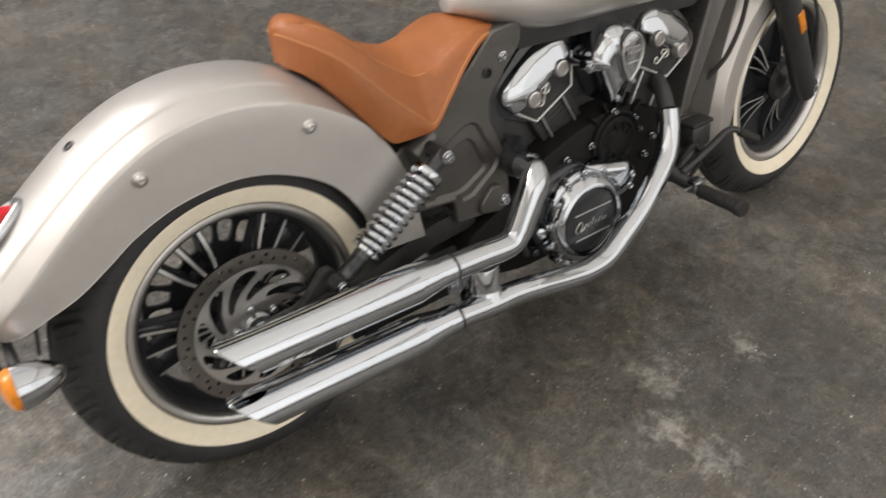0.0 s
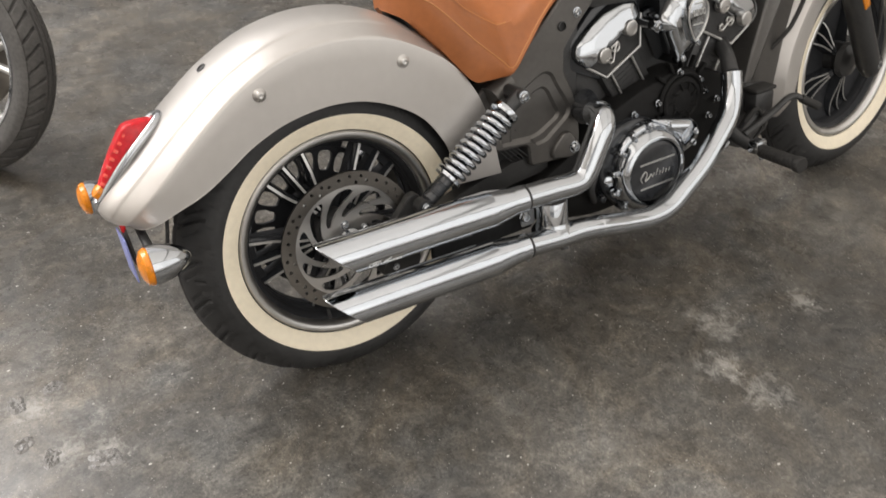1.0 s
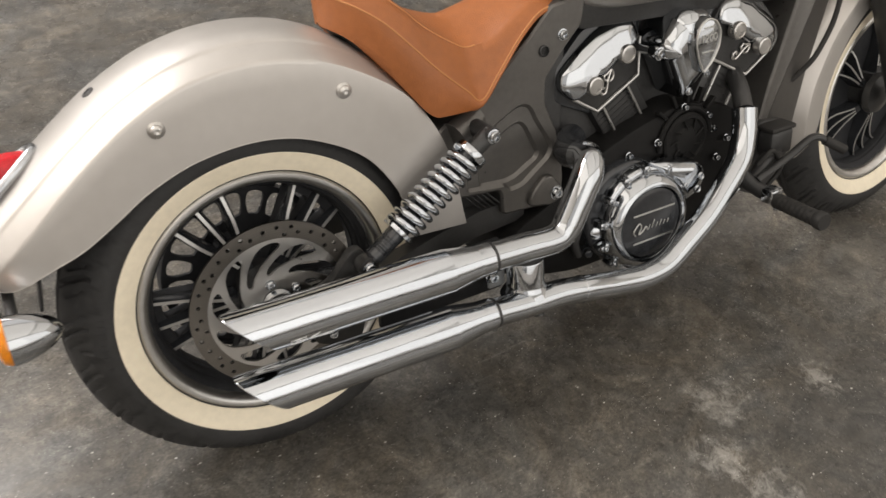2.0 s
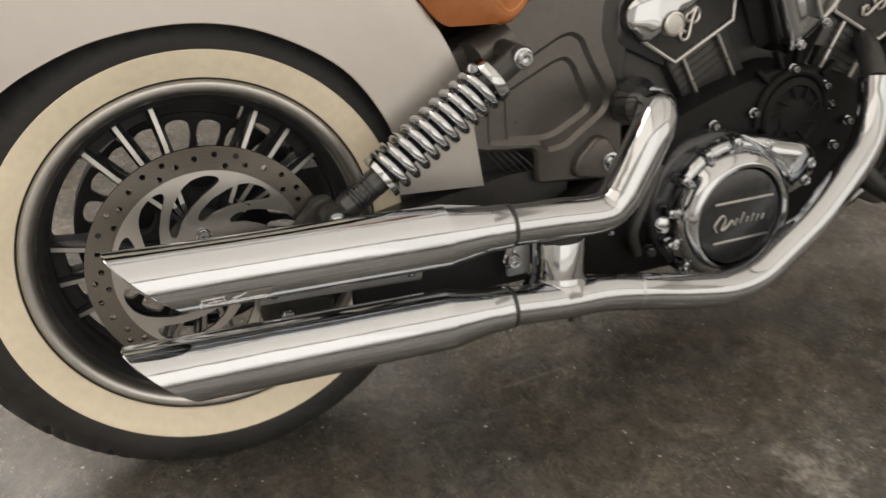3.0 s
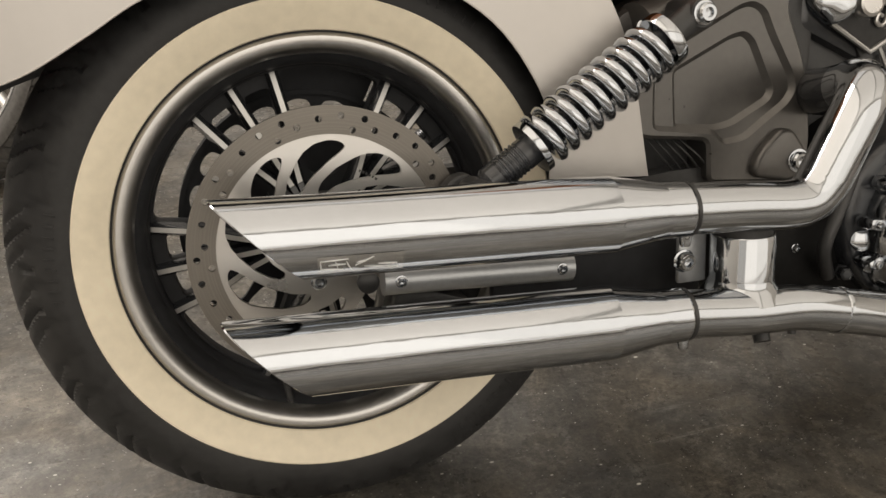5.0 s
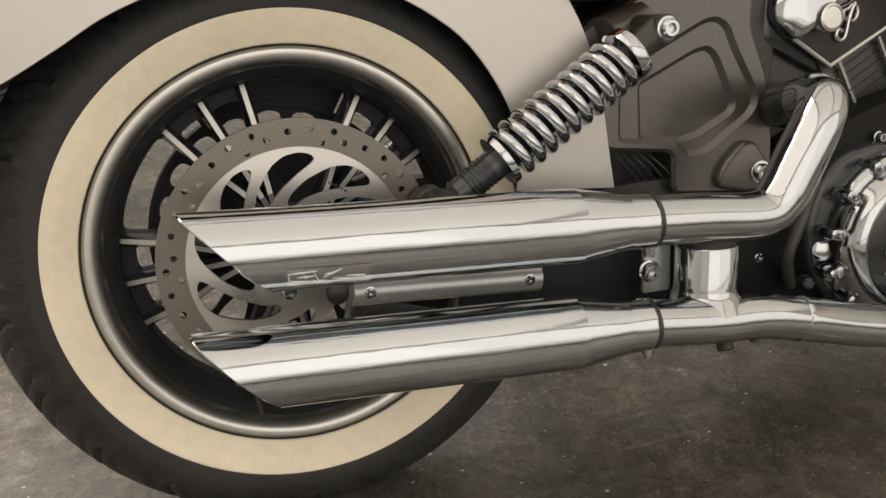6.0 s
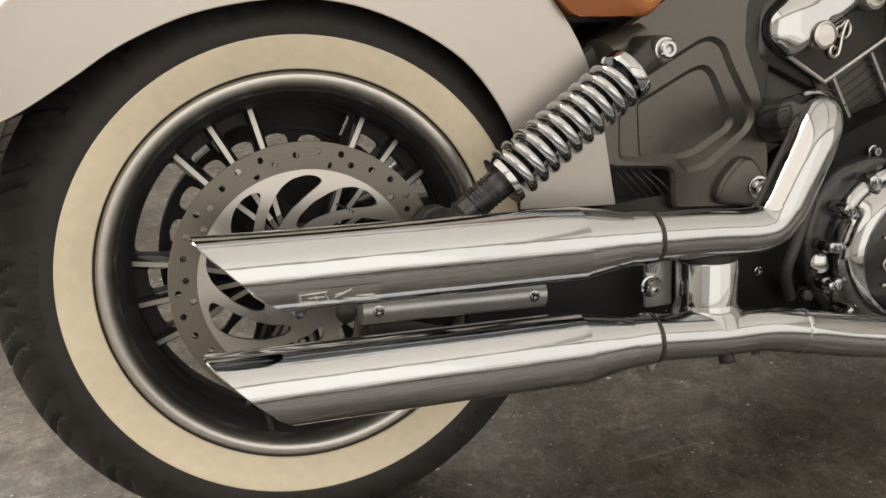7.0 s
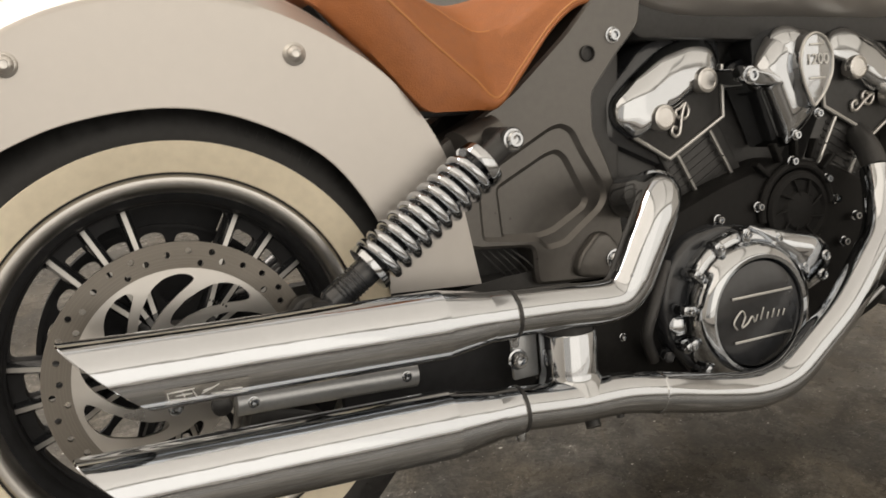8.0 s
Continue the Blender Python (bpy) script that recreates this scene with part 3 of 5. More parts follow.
            top = 0.179 if b - a > 0.5 else 0.166
            loop = [(r * math.cos(w), r * math.sin(w)) for r, w in [(top, a + wide / top + (b - a - 2 * wide / top) * k / steps) for k in range(steps + 1)] + [(low, b - wide / low), (low, a + wide / low)]]
            holes.append(rounded(loop, 0.014, 4))
        # With webbed 1 the disc stays whole, a sheet added to blacken the gaps.
        part("cast_disc", sheet([circle(0, 0, 0.190, 120), circle(0, 0, 0.030, 32)] + (holes if webbed > 1 else []), 0.008, 0.030), DEEPBLACK, wheel, "black disc behind the fins, unwindowed where it blackens gaps", m=m)
    part("web", lathe([(0.181, -0.010), (0.184, -0.016), (0.192, -0.024), (0.192, 0.034), (0.184, 0.030), (0.181, 0.024)], segs=96, closed=True), DEEPBLACK, wheel, "black ring inside the rim", m=m)
    return wheel


rear = build_wheel(bike, Matrix.Identity(4), 0.0745, 0.323, 0.0, 45.3, 5, 15.3, 0.0072, 0.0027, (-0.034, 0.034, 0.0), 2)
rear.name = "rear_wheel"
for a0 in (168, 300, 52):
    for k in range(9):
        w = radians(a0 + 2.3 * k)
        part("sidewall_mark", box((0.2715 * math.cos(w), -0.0720, 0.2715 * math.sin(w)), (0.011, 0.0012, 0.0016 + 0.0018 * (k % 2)), 0.0003, Matrix.Rotation(-w, 4, "Y") @ Matrix.Rotation(radians(15), 4, "Z")), RUBBER, rear, "raised rubber bar")
STEER = Matrix.Translation((1.559, 0, 0)) @ Matrix.Rotation(radians(4.4), 4, "Z")
front = build_wheel(bike, STEER, 0.0645, 0.320, -9.0, 2, 5, 13.0, 0.0055, 0.0020, (-0.030, 0.032, 0.0), 1)
front.name = "front_wheel"
part("valve_stem", tube([(-0.052, -0.035, -0.188), (-0.055, -0.040, -0.168), (-0.057, -0.043, -0.158)], [0.004, 0.0038, 0.003], 10), SATIN, rear, "black valve stem")

# belt pulley on the far side, with a ring of rounded windows
pulley = new("belt_pulley")
pulley.parent = bike
windows = []
for i in range(20):
    w = radians(92 + 18 * i)
    d, e = Vector((math.cos(w), math.sin(w))), Vector((-math.sin(w), math.cos(w)))
    windows.append(rounded([tuple(d * r + e * h) for r, h in ((0.098, -0.009), (0.122, -0.016), (0.139, -0.0145), (0.143, 0), (0.139, 0.0145), (0.122, 0.016), (0.098, 0.009))], 0.006, 3))
part("pulley_plate", sheet([circle(0, 0, 0.150, 100), circle(0, 0, 0.030, 40)] + windows, 0.066, 0.074), DEEPBLACK, pulley, "black pulley plate with rounded windows")
part("pulley_rim", lathe([(0.1475, 0.058), (0.153, 0.058), (0.153, 0.090), (0.1475, 0.090)], segs=96, closed=True), DEEPBLACK, pulley, "black pulley rim")

guard = loft([[Vector((r * math.cos(radians(a)), y, r * math.sin(radians(a)))) for r, y in ((0.152, 0.062), (0.190, 0.060), (0.190, 0.066), (0.152, 0.068))] for a in range(62, 124, 4)])
part("belt_guard", guard, DEEPBLACK, bike, "black belt guard over the pulley")

# rear brake disc, with two rows of holes and a swirled carrier
DISC_Y = -0.089
disc = new("brake_disc")
disc.parent = bike
holes = []
for i in range(10):
    for dr, dw in ((0.1350, 0.0), (0.1270, -5.8), (0.1315, -15.7), (0.1348, -25.5), (0.1217, -31.5)):
        w = radians(71.5 + 36 * i + dw)
        holes.append(circle(dr * math.cos(w), dr * math.sin(w), 0.0035, 12))
part("disc_band", sheet([circle(0, 0, 0.1448, 120), circle(0, 0, 0.1162, 120)] + holes, DISC_Y - 0.0025, DISC_Y + 0.0025), STEEL, disc, "drilled brushed steel brake band")
slots = []
SLOT = ((0.1050, 0.5), (0.1092, 4), (0.1105, 10), (0.1080, 18), (0.1020, 25), (0.0935, 31.5), (0.0815, 42), (0.0680, 54), (0.0590, 59), (0.0540, 55), (0.0630, 41), (0.0750, 24.5), (0.0870, 12), (0.0980, 3.5))
for i in range(10):
    slots.append(rounded([(r * math.cos(radians(113.5 + 36 * i + a)), r * math.sin(radians(113.5 + 36 * i + a))) for r, a in SLOT], 0.004, 2))
part("disc_carrier", sheet([circle(0, 0, 0.1160, 120), circle(0, 0, 0.028, 40)] + slots, DISC_Y - 0.0022, DISC_Y + 0.0022), CARRIER, disc, "polished steel carrier with swirled arms")
for k in range(6):
    w = radians(66 - 2.6 * k)
    part("stamped_mark", box((0.0835 * math.cos(w), DISC_Y - 0.0023, 0.0835 * math.sin(w)), (0.0016 + 0.0008 * (k % 2), 0.0005, 0.0026), 0, Matrix.Rotation(math.pi / 2 - w, 4, "Y")), SATIN, disc, "dark stamped bar")
for i in range(5):
    w = 2 * math.pi * i / 5 + 0.5
    part("disc_bolt", bolt_head((0.039 * math.cos(w), DISC_Y - 0.0022, 0.039 * math.sin(w)), r=0.0068, h=0.007), CHROME, disc)
part("disc_spacer", lathe([(0.030, DISC_Y + 0.002), (0.046, DISC_Y + 0.002), (0.046, -0.045), (0.030, -0.045)], segs=32, closed=True), SATIN, disc)
axle = part("axle_nut", lathe([(0.0001, -0.128), (0.009, -0.128), (0.010, -0.126), (0.010, -0.118), (0.0165, -0.118), (0.0165, -0.108), (0.0255, -0.107), (0.027, -0.104), (0.027, -0.05), (0.0001, -0.05)], segs=28), CHROME, bike, "bright axle nut and spacer")

# swing arm, brake bracket and the grey bar between the silencers
part("swing_arm", loft([[(x, y + dy, z + dz) for dy, dz in ((-0.016, -h), (-0.019, 0), (-0.016, h), (0.016, h), (0.019, 0), (0.016, -h))] for x, y, z, h in
                        ((-0.022, -0.120, -0.003, 0.009), (0.0, -0.120, -0.002, 0.017), (0.06, -0.120, 0.000, 0.018), (0.2, -0.112, 0.008, 0.021), (0.30, -0.088, 0.016, 0.022), (0.40, -0.062, 0.018, 0.024), (0.50, -0.055, 0.020, 0.024))]), SATIN, bike, "satin black swing arm")
part("swing_arm", loft([[(x, y + dy, z + dz) for dy, dz in ((-0.016, -h), (-0.019, 0), (-0.016, h), (0.016, h), (0.019, 0), (0.016, -h))] for x, y, z, h in
                        ((-0.035, 0.118, 0.012, 0.016), (0.0, 0.118, 0.012, 0.026), (0.2, 0.112, 0.018, 0.024), (0.34, 0.1, 0.022, 0.028), (0.50, 0.085, 0.026, 0.032))]), SATIN, bike, "satin black swing arm")
bracket = part("brake_bracket", prism(rounded([(0.055, -0.045), (0.11, -0.055), (0.135, -0.05), (0.14, 0.01), (0.155, 0.05), (0.145, 0.068), (0.125, 0.066), (0.105, 0.042), (0.085, 0.022), (0.055, 0.012)], 0.010), -0.118, -0.100, 0.004), SATIN, bike, "black cast brake bracket")
part("bracket_bolt", bolt_head((0.138, -0.1625, 0.052), r=0.0095, h=0.010), CHROME, bracket)
caliper = part("brake_caliper", box((0.092, -0.098, -0.075), (0.085, 0.050, 0.052), 0.010, Matrix.Rotation(radians(20), 4, "Y")), SATIN, bike, "black brake caliper")
part("caliper_bolt", bolt_head((0.075, -0.124, -0.072), r=0.006, h=0.005), CHROME, caliper)
bar = part("silencer_bracket", tube([(0.040, -0.142, -0.027), (0.10, -0.142, -0.0295), (0.243, -0.142, -0.0365)], 0.0155, 20), GREYBAR, bike, "grey metal bracket bar behind the silencers")
part("bar_screw", bolt_head((0.056, -0.1565, -0.0265), r=0.005, h=0.004), CHROME, bar)
part("bar_screw", bolt_head((0.228, -0.1565, -0.0345), r=0.005, h=0.004), CHROME, bar)
part("bar_plug", lathe([(0.011, 0), (0.011, 0.006), (0.006, 0.008), (0.0001, 0.008)], (0.025, -0.142, -0.0265), (0, -1, 0), 16), SATIN, bar)

# shock absorbers
def build_shock(sgn):
    s = new("shock_absorber")
    s.parent = bike
    yy = -0.150 * sgn
    lo, hi = Vector((0.138, yy, 0.052)), Vector((0.382, yy, 0.217))
    d = (hi - lo).normalized()
    L = (hi - lo).length
    e, u, v = axes_for(d)
    part("shock_eye", lathe([(0.009, -0.012), (0.0165, -0.012), (0.0165, 0.012), (0.009, 0.012)], lo, (0, 1, 0), 24, closed=True), SATIN, s)
    ribs = [(0.0001, 0.012), (0.012, 0.012), (0.0165, 0.018), (0.0165, 0.028)]
    for i in range(7):
        z = 0.030 + i * 0.0045
        ribs += [(0.0165, z), (0.0155, z + 0.001), (0.0155, z + 0.0022), (0.0165, z + 0.0032)]
    ribs += [(0.0165, 0.10), (0.0135, 0.105), (0.0135, 0.245), (0.0001, 0.245)]
    part("damper_body", lathe(ribs, lo, d, 32), BLACK, s, "gloss black threaded damper body")
    for i in range(6):
        part("thread_ring", lathe([(0.0160, 0.0300 + i * 0.0052), (0.0172, 0.0308 + i * 0.0052), (0.0160, 0.0316 + i * 0.0052)], lo, d, 28, closed=True), CHROME, s, "bright thread ring")
    part("spring_seat", lathe([(0.0165, 0.072), (0.0285, 0.072), (0.0290, 0.074), (0.0290, 0.079), (0.0165, 0.081)], lo, d, 40, closed=True), CHROME, s)
    pts = []
    turns, per = 10.2, 26
    z0, z1 = 0.083, 0.243
    for i in range(int(turns * per) + 1):
        w = 2 * math.pi * i / per
        t = i / (turns * per)
        z = z0 + (z1 - z0) * t
        pts.append(lo + d * z + (u * math.cos(w) + v * math.sin(w)) * 0.0246)
    part("coil_spring", tube(pts, 0.0060, 14), PIPECHROME, s, "chrome coil spring")
    cap = [(0.0001, 0.243), (0.0285, 0.243), (0.0295, 0.245), (0.0295, 0.253), (0.0285, 0.256), (0.0255, 0.257), (0.0180, 0.259), (0.0001, 0.259)]
    part("spring_cap", lathe(cap, lo, d, 40), CHROME, s, "chrome spring cap")
    part("shock_clevis", tube([lo + d * 0.260, lo + d * (L + 0.004)], [0.015, 0.0155], 20), SATIN, s)
    part("shock_clevis_eye", lathe([(0.0001, -0.014), (0.0145, -0.014), (0.0155, 0.040), (0.0001, 0.040)] if sgn > 0 else [(0.0001, 0.014), (0.0145, 0.014), (0.0155, -0.040), (0.0001, -0.040)], hi, (0, 1, 0), 28), SATIN, s)
    part("shock_bolt", bolt_head(hi + Vector((0, -0.014 * sgn, 0)), (0, -sgn, 0), 0.0100, 0.010), CHROME, s, "bright shock bolt")
    return s


build_shock(1)
build_shock(-1)

# rear fender
ST = [  # lower edge x, z; crease x, z; crown x, z; half width
    ((-0.392, 0.154), (-0.404, 0.157), (-0.422, 0.166), 0.050),
    ((-0.372, 0.150), (-0.388, 0.166), (-0.425, 0.182), 0.080),
    ((-0.346, 0.157), (-0.363, 0.192), (-0.412, 0.205), 0.098),
    ((-0.310, 0.172), (-0.324, 0.225), (-0.378, 0.237), 0.106),
    ((-0.259, 0.190), (-0.264, 0.276), (-0.312, 0.290), 0.108),
    ((-0.207, 0.219), (-0.207, 0.320), (-0.246, 0.340), 0.108),
    ((-0.153, 0.251), (-0.152, 0.355), (-0.178, 0.385), 0.108),
    ((-0.080, 0.277), (-0.078, 0.386), (-0.088, 0.424), 0.108),
    ((0.011, 0.285), (0.010, 0.398), (0.010, 0.439), 0.108),
    ((0.093, 0.267), (0.100, 0.387), (0.115, 0.425), 0.108),
    ((0.176, 0.218), (0.185, 0.352), (0.208, 0.376), 0.108),
    ((0.226, 0.148), (0.268, 0.290), (0.282, 0.302), 0.108),
    ((0.238, 0.098), (0.326, 0.192), (0.338, 0.198), 0.108),
    ((0.236, 0.052), (0.354, 0.045), (0.364, 0.047), 0.108),
]


def spline_rows(rows, n):
    cols = [spline([(*r[i], 0) for r in rows], n) for i in range(3)]
    wid = spline([(r[3], 0, 0) for r in rows], n)
    return [(a, b, c, w.x) for a, b, c, w in zip(*cols, wid)]


def fender_rings(rows, n, shape):
    rings = []
    for a, b, c, w in spline_rows(rows, n):
        half = [(-w, a.x, a.y), (-w, a.x + (b.x - a.x) * 0.33, a.y + (b.y - a.y) * 0.33), (-w, a.x + (b.x - a.x) * 0.7, a.y + (b.y - a.y) * 0.7), (-w, a.x + (b.x - a.x) * 0.96, a.y + (b.y - a.y) * 0.96)]
        for yy, f in shape:
            half.append((-w * yy, b.x + (c.x - b.x) * f, b.y + (c.y - b.y) * f))
        full = [Vector((x, y, z)) for y, x, z in half] + [Vector((x, -y, z)) for y, x, z in reversed(half[:-1])]
        rings.append(full)
    return rings


CROWN = [(0.992, 0.030), (0.965, 0.085), (0.90, 0.200), (0.83, 0.320), (0.77, 0.420), (0.715, 0.512), (0.690, 0.555), (0.674, 0.602), (0.650, 0.645), (0.58, 0.735), (0.48, 0.832), (0.38, 0.900), (0.26, 0.953), (0.13, 0.988), (0.0, 1.0)]
fender = part("rear_fender", loft(fender_rings(ST, 6, CROWN), closed=False, caps=False), SILVER, bike, "satin silver painted rear fender", sharp=45)
so = fender.modifiers.new("thickness", "SOLIDIFY")
so.thickness, so.offset = 0.003, -1
fender.data.materials.append(SATIN)
so.material_offset = 1
rim_pts = [Vector((r[0].x, -r[3], r[0].y)) for r in spline_rows(ST, 6)]
part("fender_edge", tube(rim_pts, 0.0009, 8), SILVER, fender, "rolled fender edge")
for x, z in ((-0.128, 0.336), (0.154, 0.331)):
    part("fender_screw", lathe([(0.0125, 0), (0.0125, 0.0015), (0.0105, 0.0035), (0.0095, 0.0038), (0.0090, 0.0060), (0.0070, 0.0085), (0.0042, 0.0095), (0.0038, 0.0078), (0.0001, 0.0074)], (x, -0.1082, z), (0, -1, 0), 24), CARRIER, fender, "bright domed fender screw")
part("fender_plug", lathe([(0.0095, 0), (0.0095, 0.002), (0.006, 0.003), (0.005, 0.001), (0.0001, 0.001)], (-0.190, -0.004, 0.3775), (-0.55, 0, 0.83), 18), SATIN, fender, "dark plug in the fender crown")
part("fender_strut", tube(spline([(-0.315, -0.075, 0.20), (-0.325, -0.075, 0.16), (-0.330, -0.07, 0.13), (-0.335, -0.06, 0.10)], 4), 0.008, 10, flat=0.4), SATIN, fender, "dark strut under the fender tail")

# tail light
tail = new("tail_light")
tail.parent = bike
P0, P1 = Vector((-0.286, 0, 0.310)), Vector((-0.416, 0, 0.186))
along = (P1 - P0).normalized()
outw = Vector((-along.z, 0, along.x)) * -1
if outw.x > 0:
    outw = -outw
LAMP_ROWS = [(0.0, 0.010, 0.7, 0.003), (0.03, 0.0150, 0.72, 0.009), (0.10, 0.0190, 0.72, 0.021), (0.19, 0.0210, 0.70, 0.0330), (0.24, 0.0215, 0.68, 0.0355), (0.30, 0.0215, 0.66, 0.0345), (0.50, 0.0200, 0.62, 0.0270), (0.70, 0.0190, 0.60, 0.0210), (0.88, 0.0180, 0.58, 0.0160), (0.96, 0.0165, 0.55, 0.0125), (1.0, 0.013, 0.5, 0.004)]


def lamp_ring(t, wb, top, h):
    c = P0 + (P1 - P0) * t + outw * 0.042 * t * (1 - t)
    sect = rounded([(-wb, -0.014), (-wb, 0.002), (-wb * top, h), (wb * top, h), (wb, 0.002), (wb, -0.014)], 0.006, 4)
    return [c + Vector((0, y, 0)) + outw * z for y, z in sect]


part("lens", loft([lamp_ring(*r) for r in LAMP_ROWS], closed=True), RED, tail, "red wedge-shaped tail light lens", sharp=50)
# The facets' pale red paints in the sparkle along the lens.
for k in range(7):
    t = 0.30 + 0.085 * k
    c = P0 + (P1 - P0) * t + outw * 0.042 * t * (1 - t)
    h = 0.0350 - 0.035 * (t - 0.28)
    part("lens_facet", box(c + outw * (h * 0.72) + Vector((0, -0.0145 + 0.003 * t, 0)), (0.009, 0.0055, 0.007), 0.0015, Matrix.Rotation(radians(40), 4, "Y")), FACET, tail, "raised facet of the red lens, painted pale for sparkle")
ringp = []
for k in range(48):
    a = 2 * math.pi * k / 48
    t = 0.5 - 0.535 * math.cos(a)
    ringp.append(P0 + (P1 - P0) * t + Vector((0, 0.0285 * math.sin(a) * (1 + 0.18 * math.cos(a)), 0)) + outw * (0.002 + 0.042 * t * (1 - t)))
part("bezel", tube(ringp, 0.0085, 14, closed=True), CHROME, tail, "chrome tail light bezel")
# No real reflector: this amber piece paints the reflected glow at the lens foot.
part("reflector", lathe([(0.0001, 0.008), (0.008, 0.007), (0.013, 0.003), (0.0145, -0.006)], P0 + (P1 - P0) * 0.90 + outw * 0.0175 + Vector((0, -0.004, 0)), outw, 16), AMBER, tail, "amber dome painting the reflected glow low in the lens")

# rear turn signals and number plate
def build_signal(y):
    sg = new("turn_signal")
    sg.parent = bike
    c = Vector((-0.381 if y < 0 else -0.412, y, 0.112 if y < 0 else 0.118))
    ax = Vector((1, 0.0, -0.02)).normalized()
    prof = [(0.0001, 0.066), (0.006, 0.065), (0.013, 0.060), (0.021, 0.050), (0.029, 0.033), (0.0335, 0.015), (0.035, 0.002), (0.035, -0.004), (0.0325, -0.005), (0.0001, -0.005)]
    if y > 0:
        prof = [(r, h * 0.7 if h > 0 else h) for r, h in prof]
    part("signal_body", lathe(prof, c, ax, 32), CHROME, sg, "chrome bullet turn signal body")
    part("lens", lathe([(0.0328, -0.004), (0.0335, -0.008), (0.0300, -0.015), (0.020, -0.0205), (0.009, -0.023), (0.0001, -0.0235)], c, ax, 32), AMBER, sg, "amber signal lens")
    part("stalk", tube(spline([(-0.372, y * 0.9, 0.118), (-0.372, y * 0.55, 0.128), (-0.370, y * 0.2, 0.135)], 4), 0.008, 12), SATIN, sg)
    return sg


build_signal(-0.150)
build_signal(0.225)
plate = new("number_plate")
plate.parent = bike
part("plate", box((-0.402, -0.035, 0.092), (0.003, 0.07, 0.085), 0.001, Matrix.Rotation(radians(-2), 4, "Y")), PLATE, plate, "pale bluish number plate")
part("plate_bracket", box((-0.394, -0.030, 0.110), (0.006, 0.05, 0.08), 0.002, Matrix.Rotation(radians(-4), 4, "Y")), SATIN, plate)
part("plate_arm", tube([(-0.392, 0, 0.14), (-0.37, 0, 0.17), (-0.34, 0, 0.20)], 0.010, 10), SATIN, plate)
part("plate_reflector", box((-0.398, -0.03, 0.150), (0.008, 0.05, 0.014), 0.002), RED, plate, "small red reflector")

# seat
SEAT = [  # x; bottom half width, z; crest half width, z; inner half width, z; middle z
    (0.168, 0.006, 0.408, 0.008, 0.460, 0.005, 0.468, 0.470),
    (0.175, 0.030, 0.404, 0.034, 0.458, 0.021, 0.473, 0.478),
    (0.190, 0.054, 0.394, 0.058, 0.449, 0.036, 0.477, 0.484),
    (0.210, 0.074, 0.373, 0.080, 0.437, 0.052, 0.474, 0.483),
    (0.240, 0.096, 0.335, 0.101, 0.413, 0.070, 0.457, 0.468),
    (0.280, 0.115, 0.279, 0.119, 0.368, 0.082, 0.424, 0.440),
    (0.300, 0.121, 0.258, 0.124, 0.345, 0.084, 0.404, 0.424),
    (0.320, 0.124, 0.255, 0.127, 0.325, 0.085, 0.387, 0.410),
    (0.360, 0.124, 0.254, 0.127, 0.289, 0.085, 0.360, 0.395),
    (0.390, 0.122, 0.255, 0.1235, 0.266, 0.085, 0.346, 0.391),
    (0.430, 0.114, 0.291, 0.115, 0.302, 0.086, 0.355, 0.398),
    (0.480, 0.104, 0.342, 0.105, 0.350, 0.080, 0.382, 0.406),
    (0.530, 0.090, 0.372, 0.091, 0.380, 0.070, 0.398, 0.410),
    (0.580, 0.074, 0.376, 0.075, 0.382, 0.058, 0.390, 0.398),
    (0.612, 0.058, 0.366, 0.058, 0.370, 0.045, 0.374, 0.378),
]
seat = new("seat")
seat.parent = bike
cols = [spline([(r[i], r[j], 0) for r in SEAT], 5) for i, j in ((1, 2), (3, 4), (5, 6), (7, 7))]
xs = spline([(r[0], 0, 0) for r in SEAT], 5)
rings, crest, inner = [], [], []
for k in range(len(xs)):
    x = xs[k].x
    bw, bz, cw, cz, iw, iz, mz = cols[0][k].x, cols[0][k].y, cols[1][k].x, cols[1][k].y, cols[2][k].x, cols[2][k].y, cols[3][k].x
    half = [(-bw * 0.6, bz + 0.004), (-bw, bz), (-bw * 1.03, bz + (cz - bz) * 0.25), (-(bw + cw) * 0.515, bz + (cz - bz) * 0.6), (-cw, bz + (cz - bz) * 0.93), (-cw * 0.985, cz),
            (-(cw * 0.7 + iw * 0.3), cz + (iz - cz) * 0.40), (-(cw * 0.35 + iw * 0.65), cz + (iz - cz) * 0.76), (-iw, iz), (-iw * 0.93, iz - 0.001), (-iw * 0.62, iz + (mz - iz) * 0.5), (-iw * 0.3, iz + (mz - iz) * 0.85), (0, mz)]
    crest.append(Vector((x, -cw * 0.985, cz)))
    inner.append(Vector((x, -iw * 0.965, iz)))
    rings.append([Vector((x, y, z)) for y, z in half] + [Vector((x, -y, z)) for y, z in reversed(half[:-1])])
part("cushion", loft(rings), LEATHER, seat, "tan leather seat cushion", sharp=60)
for nm, line in (("seam", crest), ("seam", inner[14:48])):
    for sg in (1, -1):
        part(nm, tube([Vector((p.x, p.y * sg, p.z + 0.0004)) for p in line], 0.0016, 8), STITCH, seat, "stitched seam")
part("seat_base", prism([(0.185, 0.412), (0.20, 0.385), (0.277, 0.278), (0.308, 0.250), (0.39, 0.250), (0.44, 0.292), (0.52, 0.360), (0.56, 0.368), (0.46, 0.35), (0.38, 0.30), (0.30, 0.32), (0.22, 0.42)], -0.045, 0.045, 0.003), SATIN, seat, "black seat base")

